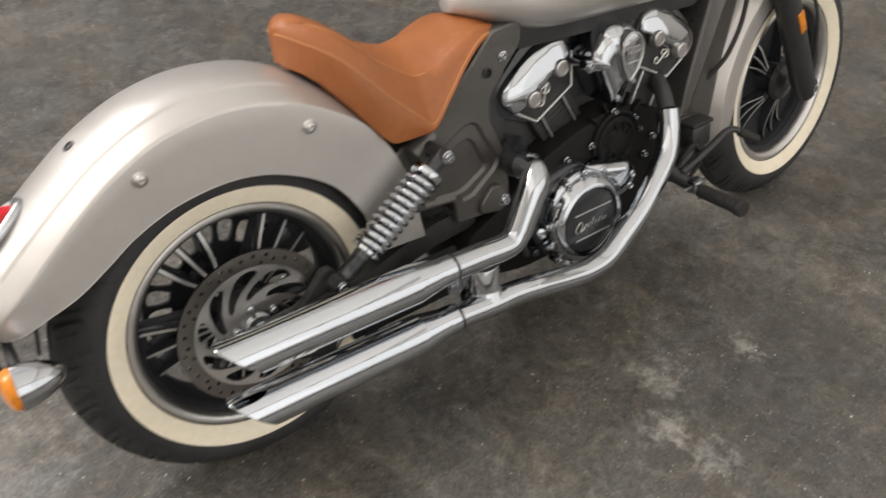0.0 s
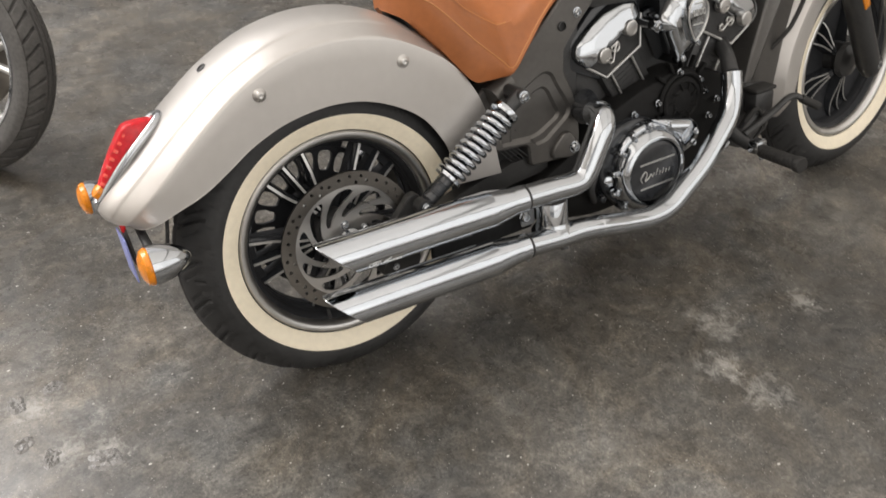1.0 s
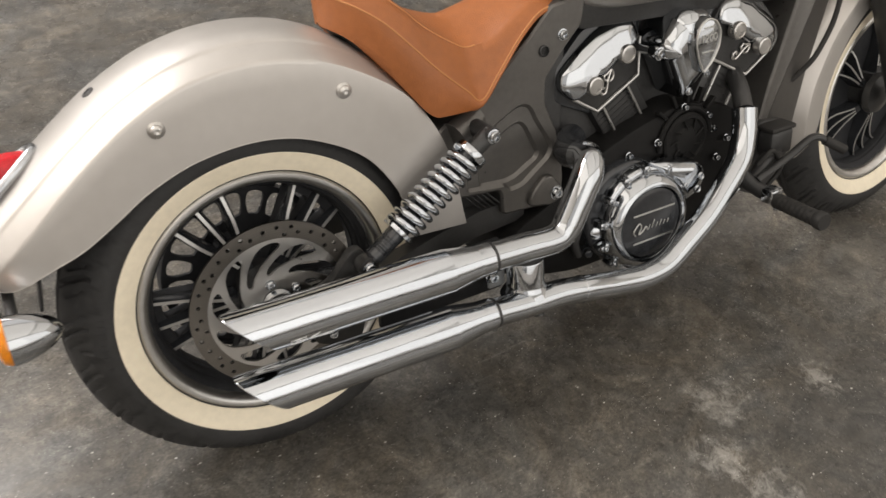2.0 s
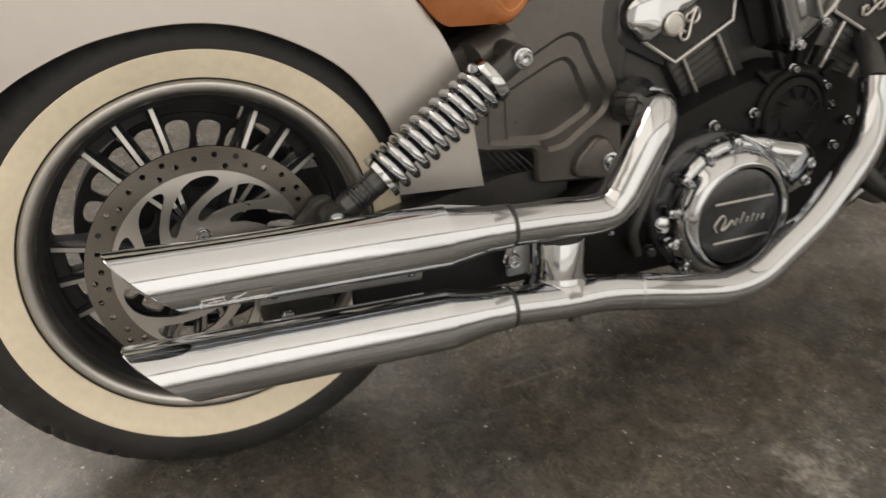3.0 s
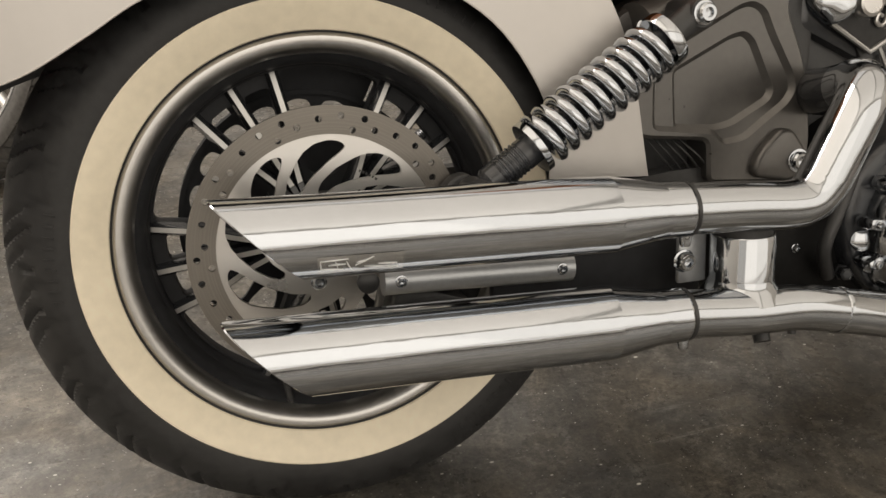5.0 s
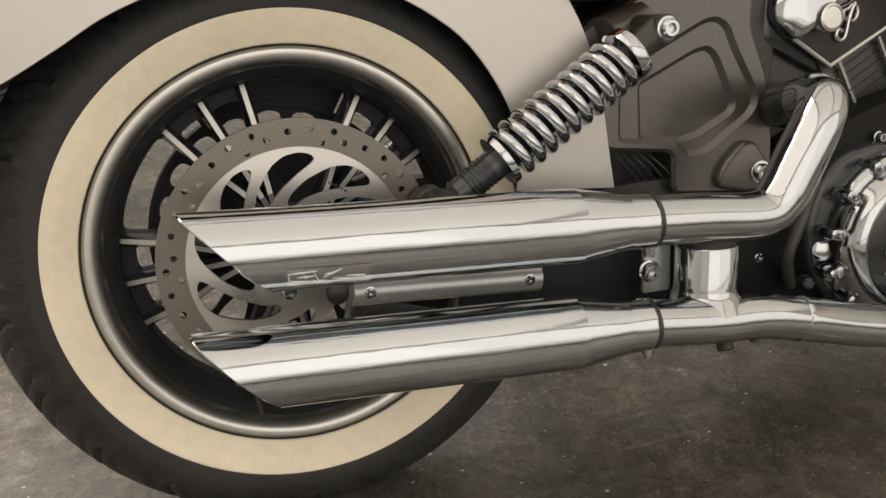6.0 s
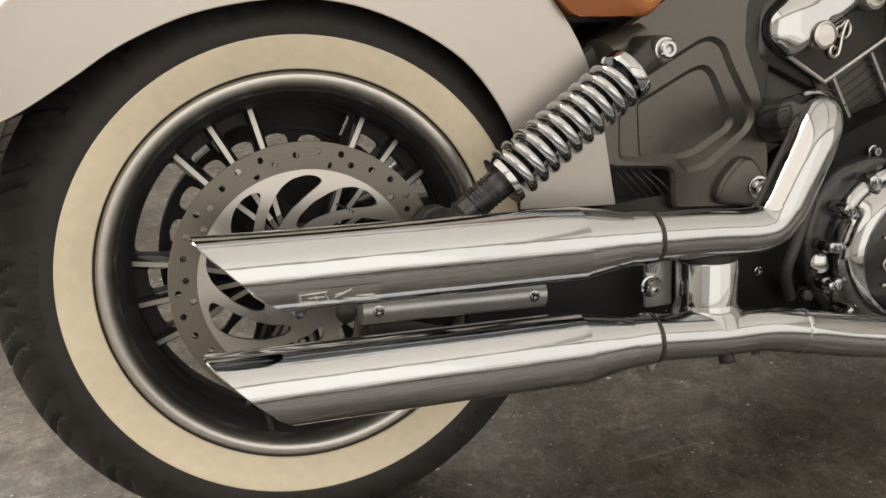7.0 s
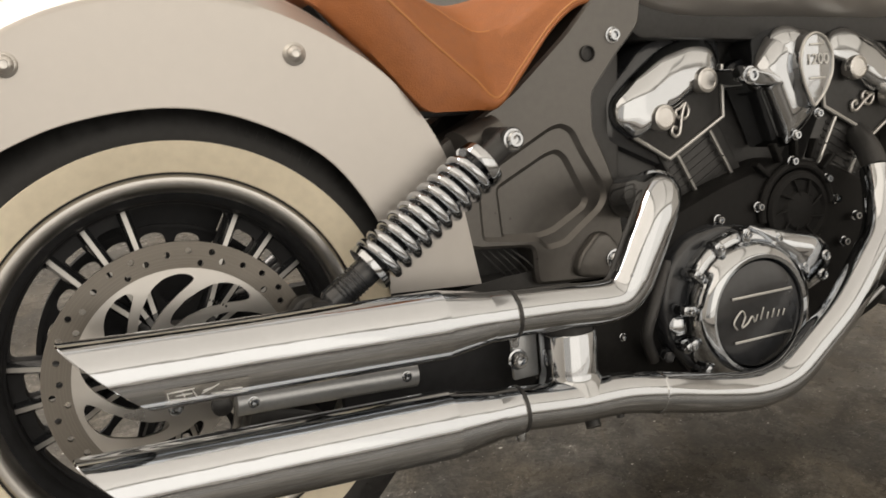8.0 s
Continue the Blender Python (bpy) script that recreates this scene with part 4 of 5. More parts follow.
# frame side plate with stepped pockets
FRAME = rounded([(0.300, 0.190), (0.326, 0.222), (0.368, 0.240), (0.425, 0.272), (0.505, 0.338), (0.556, 0.388), (0.630, 0.392), (0.622, 0.345), (0.585, 0.310), (0.543, 0.262), (0.542, 0.215), (0.563, 0.167), (0.575, 0.125), (0.580, 0.065), (0.575, 0.030), (0.545, 0.018), (0.442, 0.026), (0.440, 0.076), (0.358, 0.084), (0.330, 0.10)], 0.010)
POCKET_A = rounded([(0.400, 0.188), (0.477, 0.226), (0.494, 0.229), (0.511, 0.220), (0.523, 0.194), (0.551, 0.146), (0.556, 0.127), (0.546, 0.111), (0.513, 0.089), (0.489, 0.072), (0.459, 0.069), (0.448, 0.082), (0.368, 0.092), (0.368, 0.166)], 0.010)
POCKET_B = rounded([(0.395, 0.158), (0.469, 0.193), (0.488, 0.197), (0.501, 0.187), (0.530, 0.127), (0.524, 0.115), (0.476, 0.090), (0.455, 0.086), (0.398, 0.091)], 0.008)


def stepped_plate(outline, steps, depth, back):
    """A plate whose pockets go down in slopes; steps: (loop, depth, slope)."""
    bm = bmesh.new()

    def ring(loop, y):
        return [bm.verts.new((x, y, z)) for x, z in loop]

    def joined(a, b):
        for i in range(len(a)):
            bm.faces.new((a[i], a[(i + 1) % len(a)], b[(i + 1) % len(b)], b[i]))

    def filled(*loops):
        es = []
        for vs in loops:
            for i in range(len(vs)):
                e = bm.edges.get((vs[i], vs[(i + 1) % len(vs)])) or bm.edges.new((vs[i], vs[(i + 1) % len(vs)]))
                es.append(e)
        bmesh.ops.triangle_fill(bm, use_beauty=True, use_dissolve=False, edges=es)

    edge = ring(inset(outline, 0.004), depth)
    low = ring(outline, depth + 0.004)
    end = ring(outline, back)
    joined(low, edge)
    joined(end, low)
    now, y = edge, depth
    for loop, dy, slope in steps:
        a = ring(loop, y)
        filled(now, a)
        b = ring(inset(loop, slope), y + dy)
        joined(a, b)
        now, y = b, y + dy
    filled(now)
    return bm


frame_part = part("side_frame", stepped_plate(FRAME, [(POCKET_A, 0.006, 0.006), (POCKET_B, 0.006, 0.006)], -0.090, -0.045), CAST, bike, "graphite cast frame plate with stepped pockets", sharp=24)
part("frame_bolt", bolt_head((0.578, -0.090, 0.334), r=0.0085, h=0.008), CHROME, frame_part)
part("frame_hole", lathe([(0.0105, 0), (0.0105, 0.003), (0.0085, 0.004), (0.0075, -0.004), (0.0001, -0.004)], (0.538, -0.090, 0.313), (0, -1, 0), 20), SATIN, frame_part, "dark round hole in the frame")
boss = part("frame_boss", prism(rounded([(0.494, 0.030), (0.500, 0.056), (0.530, 0.084), (0.548, 0.082), (0.570, 0.052), (0.566, 0.028), (0.545, 0.020)], 0.012), -0.101, -0.080, 0.006, 3), CAST, frame_part, "raised boss round the frame bolt")
part("frame_bolt", bolt_head((0.554, -0.101, 0.045), r=0.0110, h=0.009), CHROME, boss)
part("frame_lug", tube([(0.40, -0.08, 0.226), (0.345, -0.095, 0.205)], [0.024, 0.028], 20), CAST, frame_part)
part("side_frame", prism(FRAME, 0.045, 0.085, 0.0), CAST, bike, "graphite cast frame plate")
part("inner_box", prism(rounded([(0.27, 0.03), (0.60, 0.03), (0.62, 0.36), (0.50, 0.36), (0.36, 0.22), (0.30, 0.22)], 0.02), -0.046, 0.046, 0.004), SATIN, bike, "dark inner housing")
for i in range(5):
    part("cable", tube(spline([(0.37 + 0.008 * i, -0.058, 0.09), (0.385 + 0.012 * i, -0.072 - 0.003 * i, 0.065 - 0.002 * i), (0.42 + 0.010 * i, -0.066, 0.03)], 5), 0.0013, 8), SATIN, bike, "thin black cable")

# ---- exhaust ----
PIPE_Y = -0.215
exhaust = new("exhaust")
exhaust.parent = bike


def build_silencer(z_at, cut_top, cut_low):
    """A slash-cut silencer with a short cone and a collar at its front."""
    segs = 96
    prof = [(0.333, 0.0268), (0.331, 0.0278), (0.322, 0.0282), (0.306, 0.0286), (0.250, 0.0374), (0.20, 0.0374), (0.10, 0.0374), (0.0, 0.0374)]
    rings = []

    def ring(xf, r):
        out = []
        for k in range(segs):
            w = 2 * math.pi * k / segs
            x = xf(w) if callable(xf) else xf
            out.append(Vector((x, PIPE_Y + r * math.cos(w), z_at(x) + r * math.sin(w))))
        return out

    def end(inner):
        return lambda w: (cut_top + cut_low) / 2 + inner + (cut_top - cut_low) / 2 * math.sin(w)

    for x, r in prof:
        rings.append(ring(x, r))
    rings.append(ring(end(0.0012), 0.0374))
    rings.append(ring(end(0.0), 0.0366))
    rings.append(ring(end(0.0003), 0.0352))
    rings.append(ring(end(0.002), 0.0346))
    rings.append(ring(lambda w: 0.06, 0.0340))
    s = part("silencer", loft(rings, caps=False), PIPECHROME, exhaust, "chrome slash-cut silencer", sharp=7)
    part("baffle", lathe([(0.0345, 0), (0.016, 0.002), (0.015, 0.03), (0.0001, 0.03)], (0.058, PIPE_Y, z_at(0.058)), (1, 0, 0), 32), SATIN, s, "dark baffle inside the silencer")
    part("clamp_ring", lathe([(0.0255, 0.0), (0.0270, 0.0), (0.0270, 0.004), (0.0255, 0.004)], (0.3335, PIPE_Y, z_at(0.3335)), (1, 0, 0), 40, closed=True), SATIN, s, "dark joint at the silencer's collar")
    part("silencer_nut", bolt_head((0.338, PIPE_Y + 0.004, z_at(0.338) - 0.0268), (0, 0, -1), 0.006, 0.012), CHROME, s)
    return s


UP = lambda x: 0.0405 - 0.034 * x
LOW = lambda x: -0.0685 - 0.036 * x
build_silencer(UP, -0.120, -0.045)
build_silencer(LOW, -0.120, -0.045)
film = bmesh.new()
rows = []
for i in range(13):
    x = -0.036 + 0.075 * i / 12
    rows.append([Vector((x, PIPE_Y - math.cos(a) * (0.0379 + 0.0007 * noise.noise((x * 160, a * 9, 3.1))), UP(x) - math.sin(a) * (0.0379 + 0.0007 * noise.noise((x * 160, a * 9, 3.1))))) for a in (radians(16 + 34 * k / 8) for k in range(9))])
loft(rows, closed=False, caps=False, bm=film)
label_film = part("clear_label", film, FILM, exhaust, "crumpled clear film label on the silencer", sharp=15)
for (xa, aa), (xb, ab) in (((-0.034, 23), (-0.010, 21)), ((-0.034, 36), (-0.014, 39)), ((-0.034, 23), (-0.033, 36)), ((-0.021, 25), (-0.019, 34)), ((-0.004, 33), (0.012, 20)), ((-0.003, 28), (0.006, 25)), ((0.004, 36), (0.034, 41)), ((-0.027, 30), (-0.012, 29)), ((0.016, 33), (0.033, 34)), ((-0.012, 24), (-0.008, 37))):
    q = [(xa + (xb - xa) * t, radians(aa + (ab - aa) * t)) for t in (0, 0.5, 1)]
    part("film_crease", tube([(x, PIPE_Y - math.cos(a) * 0.0383, UP(x) - math.sin(a) * 0.0383) for x, a in q], [0.0002, 0.0006, 0.0003], 6), CREASE, label_film, "bright crease of the film")
upper_path = spline([(0.337, PIPE_Y, UP(0.337)), (0.40, PIPE_Y, 0.0255), (0.450, PIPE_Y, 0.0215), (0.476, -0.214, 0.0240), (0.493, -0.213, 0.037), (0.505, -0.212, 0.055), (0.525, -0.210, 0.089), (0.543, -0.206, 0.117), (0.557, -0.194, 0.132), (0.567, -0.174, 0.136), (0.569, -0.150, 0.130)], 8)
part("header_pipe", tube(upper_path, [0.0256 + 0.0018 * min(1, max(0, (p.z - 0.022) / 0.02)) for p in upper_path], 40), CHROME, exhaust, "chrome rear header pipe")
part("port_sleeve", tube([(0.569, -0.153, 0.131), (0.572, -0.122, 0.125), (0.585, -0.085, 0.122), (0.63, -0.05, 0.12)], 0.0272, 28), BLACK, exhaust, "black exhaust port sleeve")
lower_path = spline([(0.337, PIPE_Y, LOW(0.337)), (0.41, PIPE_Y, -0.088), (0.47, PIPE_Y, -0.091), (0.53, -0.213, -0.103), (0.612, -0.208, -0.123), (0.685, -0.205, -0.135), (0.745, -0.203, -0.127), (0.80, -0.200, -0.094), (0.855, -0.196, -0.056), (0.910, -0.186, -0.008), (0.956, -0.172, 0.032), (0.980, -0.156, 0.077), (0.990, -0.142, 0.120)], 8)
part("header_pipe", tube(lower_path, 0.0250, 36), CHROME, exhaust, "chrome front header pipe")
part("port_sleeve", tube(spline([(0.990, -0.141, 0.117), (1.006, -0.112, 0.146), (1.026, -0.072, 0.168), (1.05, -0.03, 0.18)], 6), 0.0185, 24), SATIN, exhaust, "black exhaust port sleeve")
part("pipe_clamp", lathe([(0.0252, -0.003), (0.0262, -0.002), (0.0262, 0.002), (0.0252, 0.003)], (0.525, -0.2132, -0.1020), (0.97, 0.02, -0.2), 36, closed=True), CHROME, exhaust)
cross = lathe([(0.046, -0.078), (0.0425, -0.072), (0.0385, -0.066), (0.0350, -0.061), (0.0335, -0.055), (0.0335, -0.010), (0.0325, -0.008), (0.0310, -0.008), (0.0310, -0.020)], (0.418, PIPE_Y + 0.022, 0.0), (0, 0, 1), 48)
part("balance_pipe", cross, CHROME, exhaust, "chrome balance pipe between the headers")
part("balance_seal", lathe([(0.0300, -0.020), (0.0300, 0.012)], (0.418, PIPE_Y + 0.022, 0.0), (0, 0, 1), 40), SATIN, exhaust, "dark seal under the header")
part("pipe_stud", tube([(0.436, -0.200, -0.104), (0.434, -0.212, -0.126)], 0.009, 14), SATIN, exhaust)
part("pipe_stud", tube([(0.478, -0.200, -0.108), (0.478, -0.203, -0.126)], 0.005, 10), SATIN, exhaust)
hang = part("hanger", box((0.374, -0.165, -0.036), (0.034, 0.008, 0.056), 0.003), GREYBAR, exhaust, "zinc silencer hanger")
part("hanger_bolt", bolt_head((0.362, -0.169, -0.038), r=0.010, h=0.012), CHROME, hang)
part("hanger_bracket", box((0.285, -0.122, -0.045), (0.25, 0.014, 0.10), 0.004), DEEPBLACK, exhaust)

# ---- engine ----
engine = new("engine")
engine.parent = bike
case = part("crankcase", prism(rounded([(0.440, -0.110), (0.455, -0.015), (0.560, 0.030), (0.640, 0.085), (0.740, 0.120), (0.865, 0.150), (0.985, 0.120), (1.06, 0.070), (1.09, -0.01), (1.06, -0.10), (0.93, -0.145), (0.60, -0.145)], 0.03), -0.098, 0.12, 0.012), DARKCASE, engine, "dark painted crankcase")
part("engine_block", prism(rounded([(0.60, 0.02), (0.63, 0.30), (0.74, 0.345), (0.99, 0.345), (1.10, 0.30), (1.13, 0.02)], 0.03), -0.030, 0.10, 0.006), SATIN, engine, "black engine block")
cover = part("gear_cover", lathe([(0.058, 0.0), (0.058, 0.008), (0.054, 0.012), (0.047, 0.013), (0.044, 0.008), (0.030, 0.008), (0.026, 0.012), (0.012, 0.015), (0.0001, 0.015)], (0.872, -0.098, 0.070), (0, -1, 0), 48), DARKCASE, case, "dark round gear cover")
for x, z in ((0.724, 0.075), (0.796, 0.084), (0.862, 0.142), (0.928, 0.110), (0.945, 0.078), (0.960, 0.012), (0.985, 0.048)):
    part("case_screw", bolt_head((x, -0.104, z), r=0.006, h=0.010), CHROME, case)
for x, z in ((0.560, -0.063), (0.600, -0.066), (0.510, -0.07)):
    part("case_screw", bolt_head((x, -0.098, z), r=0.0045, h=0.006), CHROME, case)
for i in range(9):
    w = radians(40 * i)
    part("gear_cover_rib", tube(spline([(0.872 + r * math.cos(w + q), -0.1085 - 0.001 * (r < 0.04), 0.070 + r * math.sin(w + q)) for r, q in ((0.014, 0.0), (0.028, 0.25), (0.046, 0.40))], 4), 0.0018, 8), DARKCASE, cover)
part("case_arch", tube([(0.872 + 0.066 * math.cos(radians(a)), -0.102, 0.070 + 0.066 * math.sin(radians(a))) for a in range(5, 190, 8)], 0.0065, 10), DARKCASE, case, "raised arch over the gear cover")
for i in range(5):
    w = radians(40 + 25 * i)
    part("case_rib", box((0.872 + 0.082 * math.cos(w), -0.100, 0.082 + 0.082 * math.sin(w)), (0.030, 0.014, 0.007), 0.002, Matrix.Rotation(-w, 4, "Y")), DARKCASE, case)

CX, CZ = 0.736, -0.050
clutch = part("clutch_cover", prism(rounded([(0.893, -0.010), (0.888, 0.016), (0.868, 0.034), (0.815, 0.040), (0.765, 0.062), (0.715, 0.072), (0.662, 0.062), (0.622, 0.026), (0.607, -0.030), (0.622, -0.090), (0.668, -0.138), (0.730, -0.152), (0.790, -0.136), (0.828, -0.098), (0.846, -0.055)], 0.02, 5), -0.122, -0.09, 0.010, 3), BLACK, engine, "gloss black clutch housing")
# chrome shell: a crescent over the top of the ring that runs out into a rounded lobe
shell = [(CX + 0.112 * math.cos(radians(a)), CZ + 0.112 * math.sin(radians(a))) for a in range(150, 58, -8)] + [(0.815, 0.043), (0.862, 0.037), (0.886, 0.020), (0.891, -0.006), (0.874, -0.028), (0.846, -0.038)] + [(CX + 0.080 * math.cos(radians(a)), CZ + 0.080 * math.sin(radians(a))) for a in range(8, 152, 8)]
part("cover_shell", prism(rounded(shell, 0.006, 3), -0.146, -0.110, 0.010, 4), CHROME, clutch, "chrome shell with a rounded lobe", sharp=50)
ringm = lathe([(0.101, -0.014), (0.101, 0.006), (0.099, 0.014), (0.094, 0.024), (0.088, 0.0315), (0.081, 0.034), (0.0762, 0.0325), (0.0742, 0.027), (0.0740, 0.0)], (CX, -0.136, CZ), (0, -1, 0), 72)
part("clutch_ring", ringm, CHROME, clutch, "chrome ring of the clutch cover")
badge = part("clutch_cap", lathe([(0.0738, 0.0), (0.0738, 0.024), (0.0715, 0.028), (0.062, 0.0305), (0.03, 0.0325), (0.0001, 0.033)], (CX, -0.136, CZ), (0, -1, 0), 72), BLACK, clutch, "gloss black round cap")
for dz in (0.028, -0.032):
    part("cap_line", box((CX + 0.002, -0.1695, CZ + dz), (0.104 if dz > 0 else 0.100, 0.0016, 0.0036), 0.0005), ALLOY, badge, "thin bright line")
part("cap_emblem", tube(spline([(CX - 0.044, -0.1700, CZ - 0.014), (CX - 0.049, -0.1700, CZ - 0.004), (CX - 0.036, -0.1700, CZ + 0.010), (CX - 0.030, -0.1700, CZ + 0.002), (CX - 0.036, -0.1700, CZ - 0.012), (CX - 0.026, -0.1702, CZ - 0.008), (CX - 0.018, -0.1702, CZ + 0.000), (CX - 0.014, -0.1702, CZ - 0.008)], 5), 0.0015, 8), ALLOY, badge, "bright curled emblem stroke")
for k, hgt in enumerate((0.010, 0.018, 0.010, 0.013, 0.010, 0.010)):
    part("cap_emblem", box((CX - 0.010 + 0.0095 * k, -0.1700, CZ - 0.008 + hgt / 2), (0.0022, 0.0014, hgt), 0.0005, Matrix.Rotation(radians(22), 4, "Y")), ALLOY, badge, "slanted bright bar")
for a in (28, 62, 92, 118, 144, 170, 196, 222, 250, 286, 330):
    w = radians(a)
    rot = Matrix.Rotation(-w, 4, "Y")
    x, z = CX + 0.104 * math.cos(w), CZ + 0.104 * math.sin(w)
    lug = part("cover_lug", box((x, -0.138, z), (0.026, 0.030, 0.0150), 0.0055, rot), CHROME, clutch)
    part("lug_screw", bolt_head((CX + 0.107 * math.cos(w), -0.1525, CZ + 0.107 * math.sin(w)), r=0.0048, h=0.005), CHROME, lug)
lobe = pillow(rounded([(0.742, 0.068), (0.790, 0.058), (0.835, 0.047), (0.868, 0.039), (0.890, 0.020), (0.894, -0.008), (0.878, -0.030), (0.846, -0.042), (0.832, -0.020), (0.806, 0.012), (0.774, 0.036)], 0.008, 4), -0.110, -0.140, 0.016, 0.6, 8, 0.25)
part("cover_lobe", lobe, PIPECHROME, clutch, "rounded chrome lobe of the clutch cover", sharp=60)
for x, z in ((0.872, 0.008), (0.866, -0.018)):
    part("cover_boss", lathe([(0.0090, 0.0), (0.0085, 0.008), (0.0065, 0.010), (0.0050, 0.007), (0.0001, 0.007)], (x, -0.146, z), (0, -1, 0), 20), CHROME, clutch)
for k, (x, z, r) in enumerate(((0.640, -0.058, 0.016), (0.622, -0.098, 0.010), (0.655, -0.090, 0.012))):
    hose = part("hose_union", lathe([(r, 0.0), (r, 0.016), (r * 0.8, 0.018), (r * 0.8, 0.030), (r * 0.5, 0.032), (0.0001, 0.032)], (x, -0.100, z), (-0.35, -1, 0.1), 6 if k % 2 else 20), CHROME if k != 1 else BLACK, engine)


def build_cylinder(mx, dy):
    """A cylinder with its fins and the covered head; mx mirrors it for the front one."""
    g = lambda x: mx(x)
    o = lambda pts: [(g(x), z) for x, z in pts]
    cyl = new("cylinder")
    cyl.parent = bike
    cyl.location.y = dy
    body = [(0.660, 0.185), (0.735, 0.222), (0.775, 0.215), (0.850, 0.080), (0.800, 0.035), (0.735, 0.060)]
    part("barrel", prism(rounded(o(body), 0.008), -0.052, 0.06, 0.003), SATIN, cyl, "black cylinder barrel")
    d = Vector((0.48, 0, -0.876))
    e = Vector((0.876, 0, 0.48))
    for i in range(11):
        c = Vector((0.722, -0.004, 0.180)) + d * (0.012 + 0.0115 * i)
        hx = 0.046
        pts = [c - e * hx - d * 0.0018, c + e * hx - d * 0.0018, c + e * hx + d * 0.0018, c - e * hx + d * 0.0018]
        part("fin", prism([(g(p.x), p.z) for p in pts], -0.0535, 0.06), SATIN, cyl)
    for a, b in (((0.697, 0.168), (0.762, 0.050)), ((0.756, 0.197), (0.826, 0.073))):
        for s0, s1 in ((0.0, 0.30), (0.315, 0.62), (0.635, 0.95)):
            p = [(a[0] + (b[0] - a[0]) * s, a[1] + (b[1] - a[1]) * s) for s in (s0, s1)]
            part("fin_edge", tube([(g(p[0][0]), -0.059, p[0][1]), (g(p[1][0]), -0.059, p[1][1])], 0.0030, 8), ALLOY, cyl, "bright machined fin edge")
    part("head", prism(rounded(o([(0.588, 0.195), (0.590, 0.258), (0.655, 0.322), (0.735, 0.345), (0.790, 0.332), (0.796, 0.212), (0.684, 0.150), (0.618, 0.182)]), 0.016), -0.048, 0.06, 0.008), BLACK, cyl, "gloss black cylinder head")
    hc = part("head_cover", prism(rounded(o([(0.622, 0.200), (0.682, 0.162), (0.782, 0.213), (0.783, 0.290), (0.760, 0.325), (0.682, 0.309), (0.604, 0.250), (0.602, 0.219)]), 0.008), -0.058, -0.04, 0.002), SATIN, cyl, "black head cover")
    cap = pillow(rounded(o([(0.622, 0.196), (0.640, 0.203), (0.664, 0.226), (0.690, 0.232), (0.720, 0.252), (0.742, 0.272), (0.776, 0.287), (0.764, 0.322), (0.732, 0.332), (0.680, 0.315), (0.624, 0.276), (0.595, 0.250), (0.594, 0.220)]), 0.014, 5), -0.05, -0.064, 0.020, 0.55, 9, 0.22)
    for v in cap.verts:
        if v.co.y < -0.055:
            away = (v.co.x - g(0.695)) * (-0.5 if g(1.0) > g(0.9) else 0.5) + (v.co.z - 0.240) * 0.866
            v.co.y += 0.20 * max(-0.010, away)
    part("chrome_cap", cap, CHROME, hc, "polished chrome upper half of the head cover", sharp=60)
    part("head_trim", tube([(g(0.624), -0.060, 0.199), (g(0.682), -0.060, 0.163), (g(0.780), -0.060, 0.2145), (g(0.781), -0.060, 0.288)], 0.0036, 8), ALLOY, hc, "bright trim line")
    for x, z in ((0.660, 0.222), (0.735, 0.267)):
        part("head_bolt", lathe([(0.0180, 0.0), (0.0180, 0.013), (0.0168, 0.016), (0.0135, 0.0170), (0.0128, 0.0162), (0.0001, 0.0165)], (g(x), -0.0690, z), (0, -1, 0), 32), CARRIER, hc, "round satin bolt cap")
    ex, ez = g(0.702), 0.217
    turn = Matrix.Rotation(radians(-42 if dy else 0), 2)
    stem = [(-0.006, -0.012), (-0.012, -0.010), (-0.015, -0.017), (-0.009, -0.023), (-0.002, -0.020), (0.001, -0.010), (0.003, 0.002), (0.007, 0.014), (0.011, 0.022)]
    bow = [(0.003, 0.002), (-0.005, 0.004), (-0.006, 0.012), (0.001, 0.015), (0.007, 0.020), (0.013, 0.019), (0.016, 0.012), (0.014, 0.004), (0.008, 0.000), (0.004, 0.003)]
    stem, bow = ([tuple(turn @ Vector(p)) for p in line] for line in (stem, bow))
    em = part("emblem", tube(spline([(ex + a, -0.0620, ez + b) for a, b in stem], 5), 0.0028, 8), CARRIER, hc, "bright curled emblem")
    part("emblem_bow", tube(spline([(ex + a, -0.0618, ez + b) for a, b in bow], 5), 0.0026, 8), CARRIER, em)
    return cyl


build_cylinder(lambda x: x, 0.0)
build_cylinder(lambda x: 1.732 - x, -0.022)

# chrome cover between the cylinders, with its shield
vcover = part("valley_cover", pillow(rounded([(0.760, 0.283), (0.792, 0.272), (0.800, 0.292), (0.822, 0.318), (0.850, 0.332), (0.905, 0.326), (0.938, 0.280), (0.905, 0.205), (0.868, 0.172), (0.848, 0.160), (0.835, 0.190), (0.806, 0.252), (0.786, 0.250)], 0.012, 5), -0.04, -0.098, 0.032), CHROME, engine, "rounded chrome cover in the valley of the engine", sharp=60)
part("cover_snout", tube(spline([(0.800, -0.100, 0.262), (0.782, -0.108, 0.266), (0.764, -0.112, 0.274)], 4), [0.017, 0.016, 0.014, 0.012, 0.011, 0.011, 0.012, 0.012, 0.009], 18), CHROME, vcover)
part("cover_ball", lathe([(0.0001, 0.024), (0.016, 0.022), (0.026, 0.016), (0.032, 0.004), (0.033, -0.02)], (0.852, -0.105, 0.302), (-0.3, -1, 0.4), 28), CHROME, vcover)
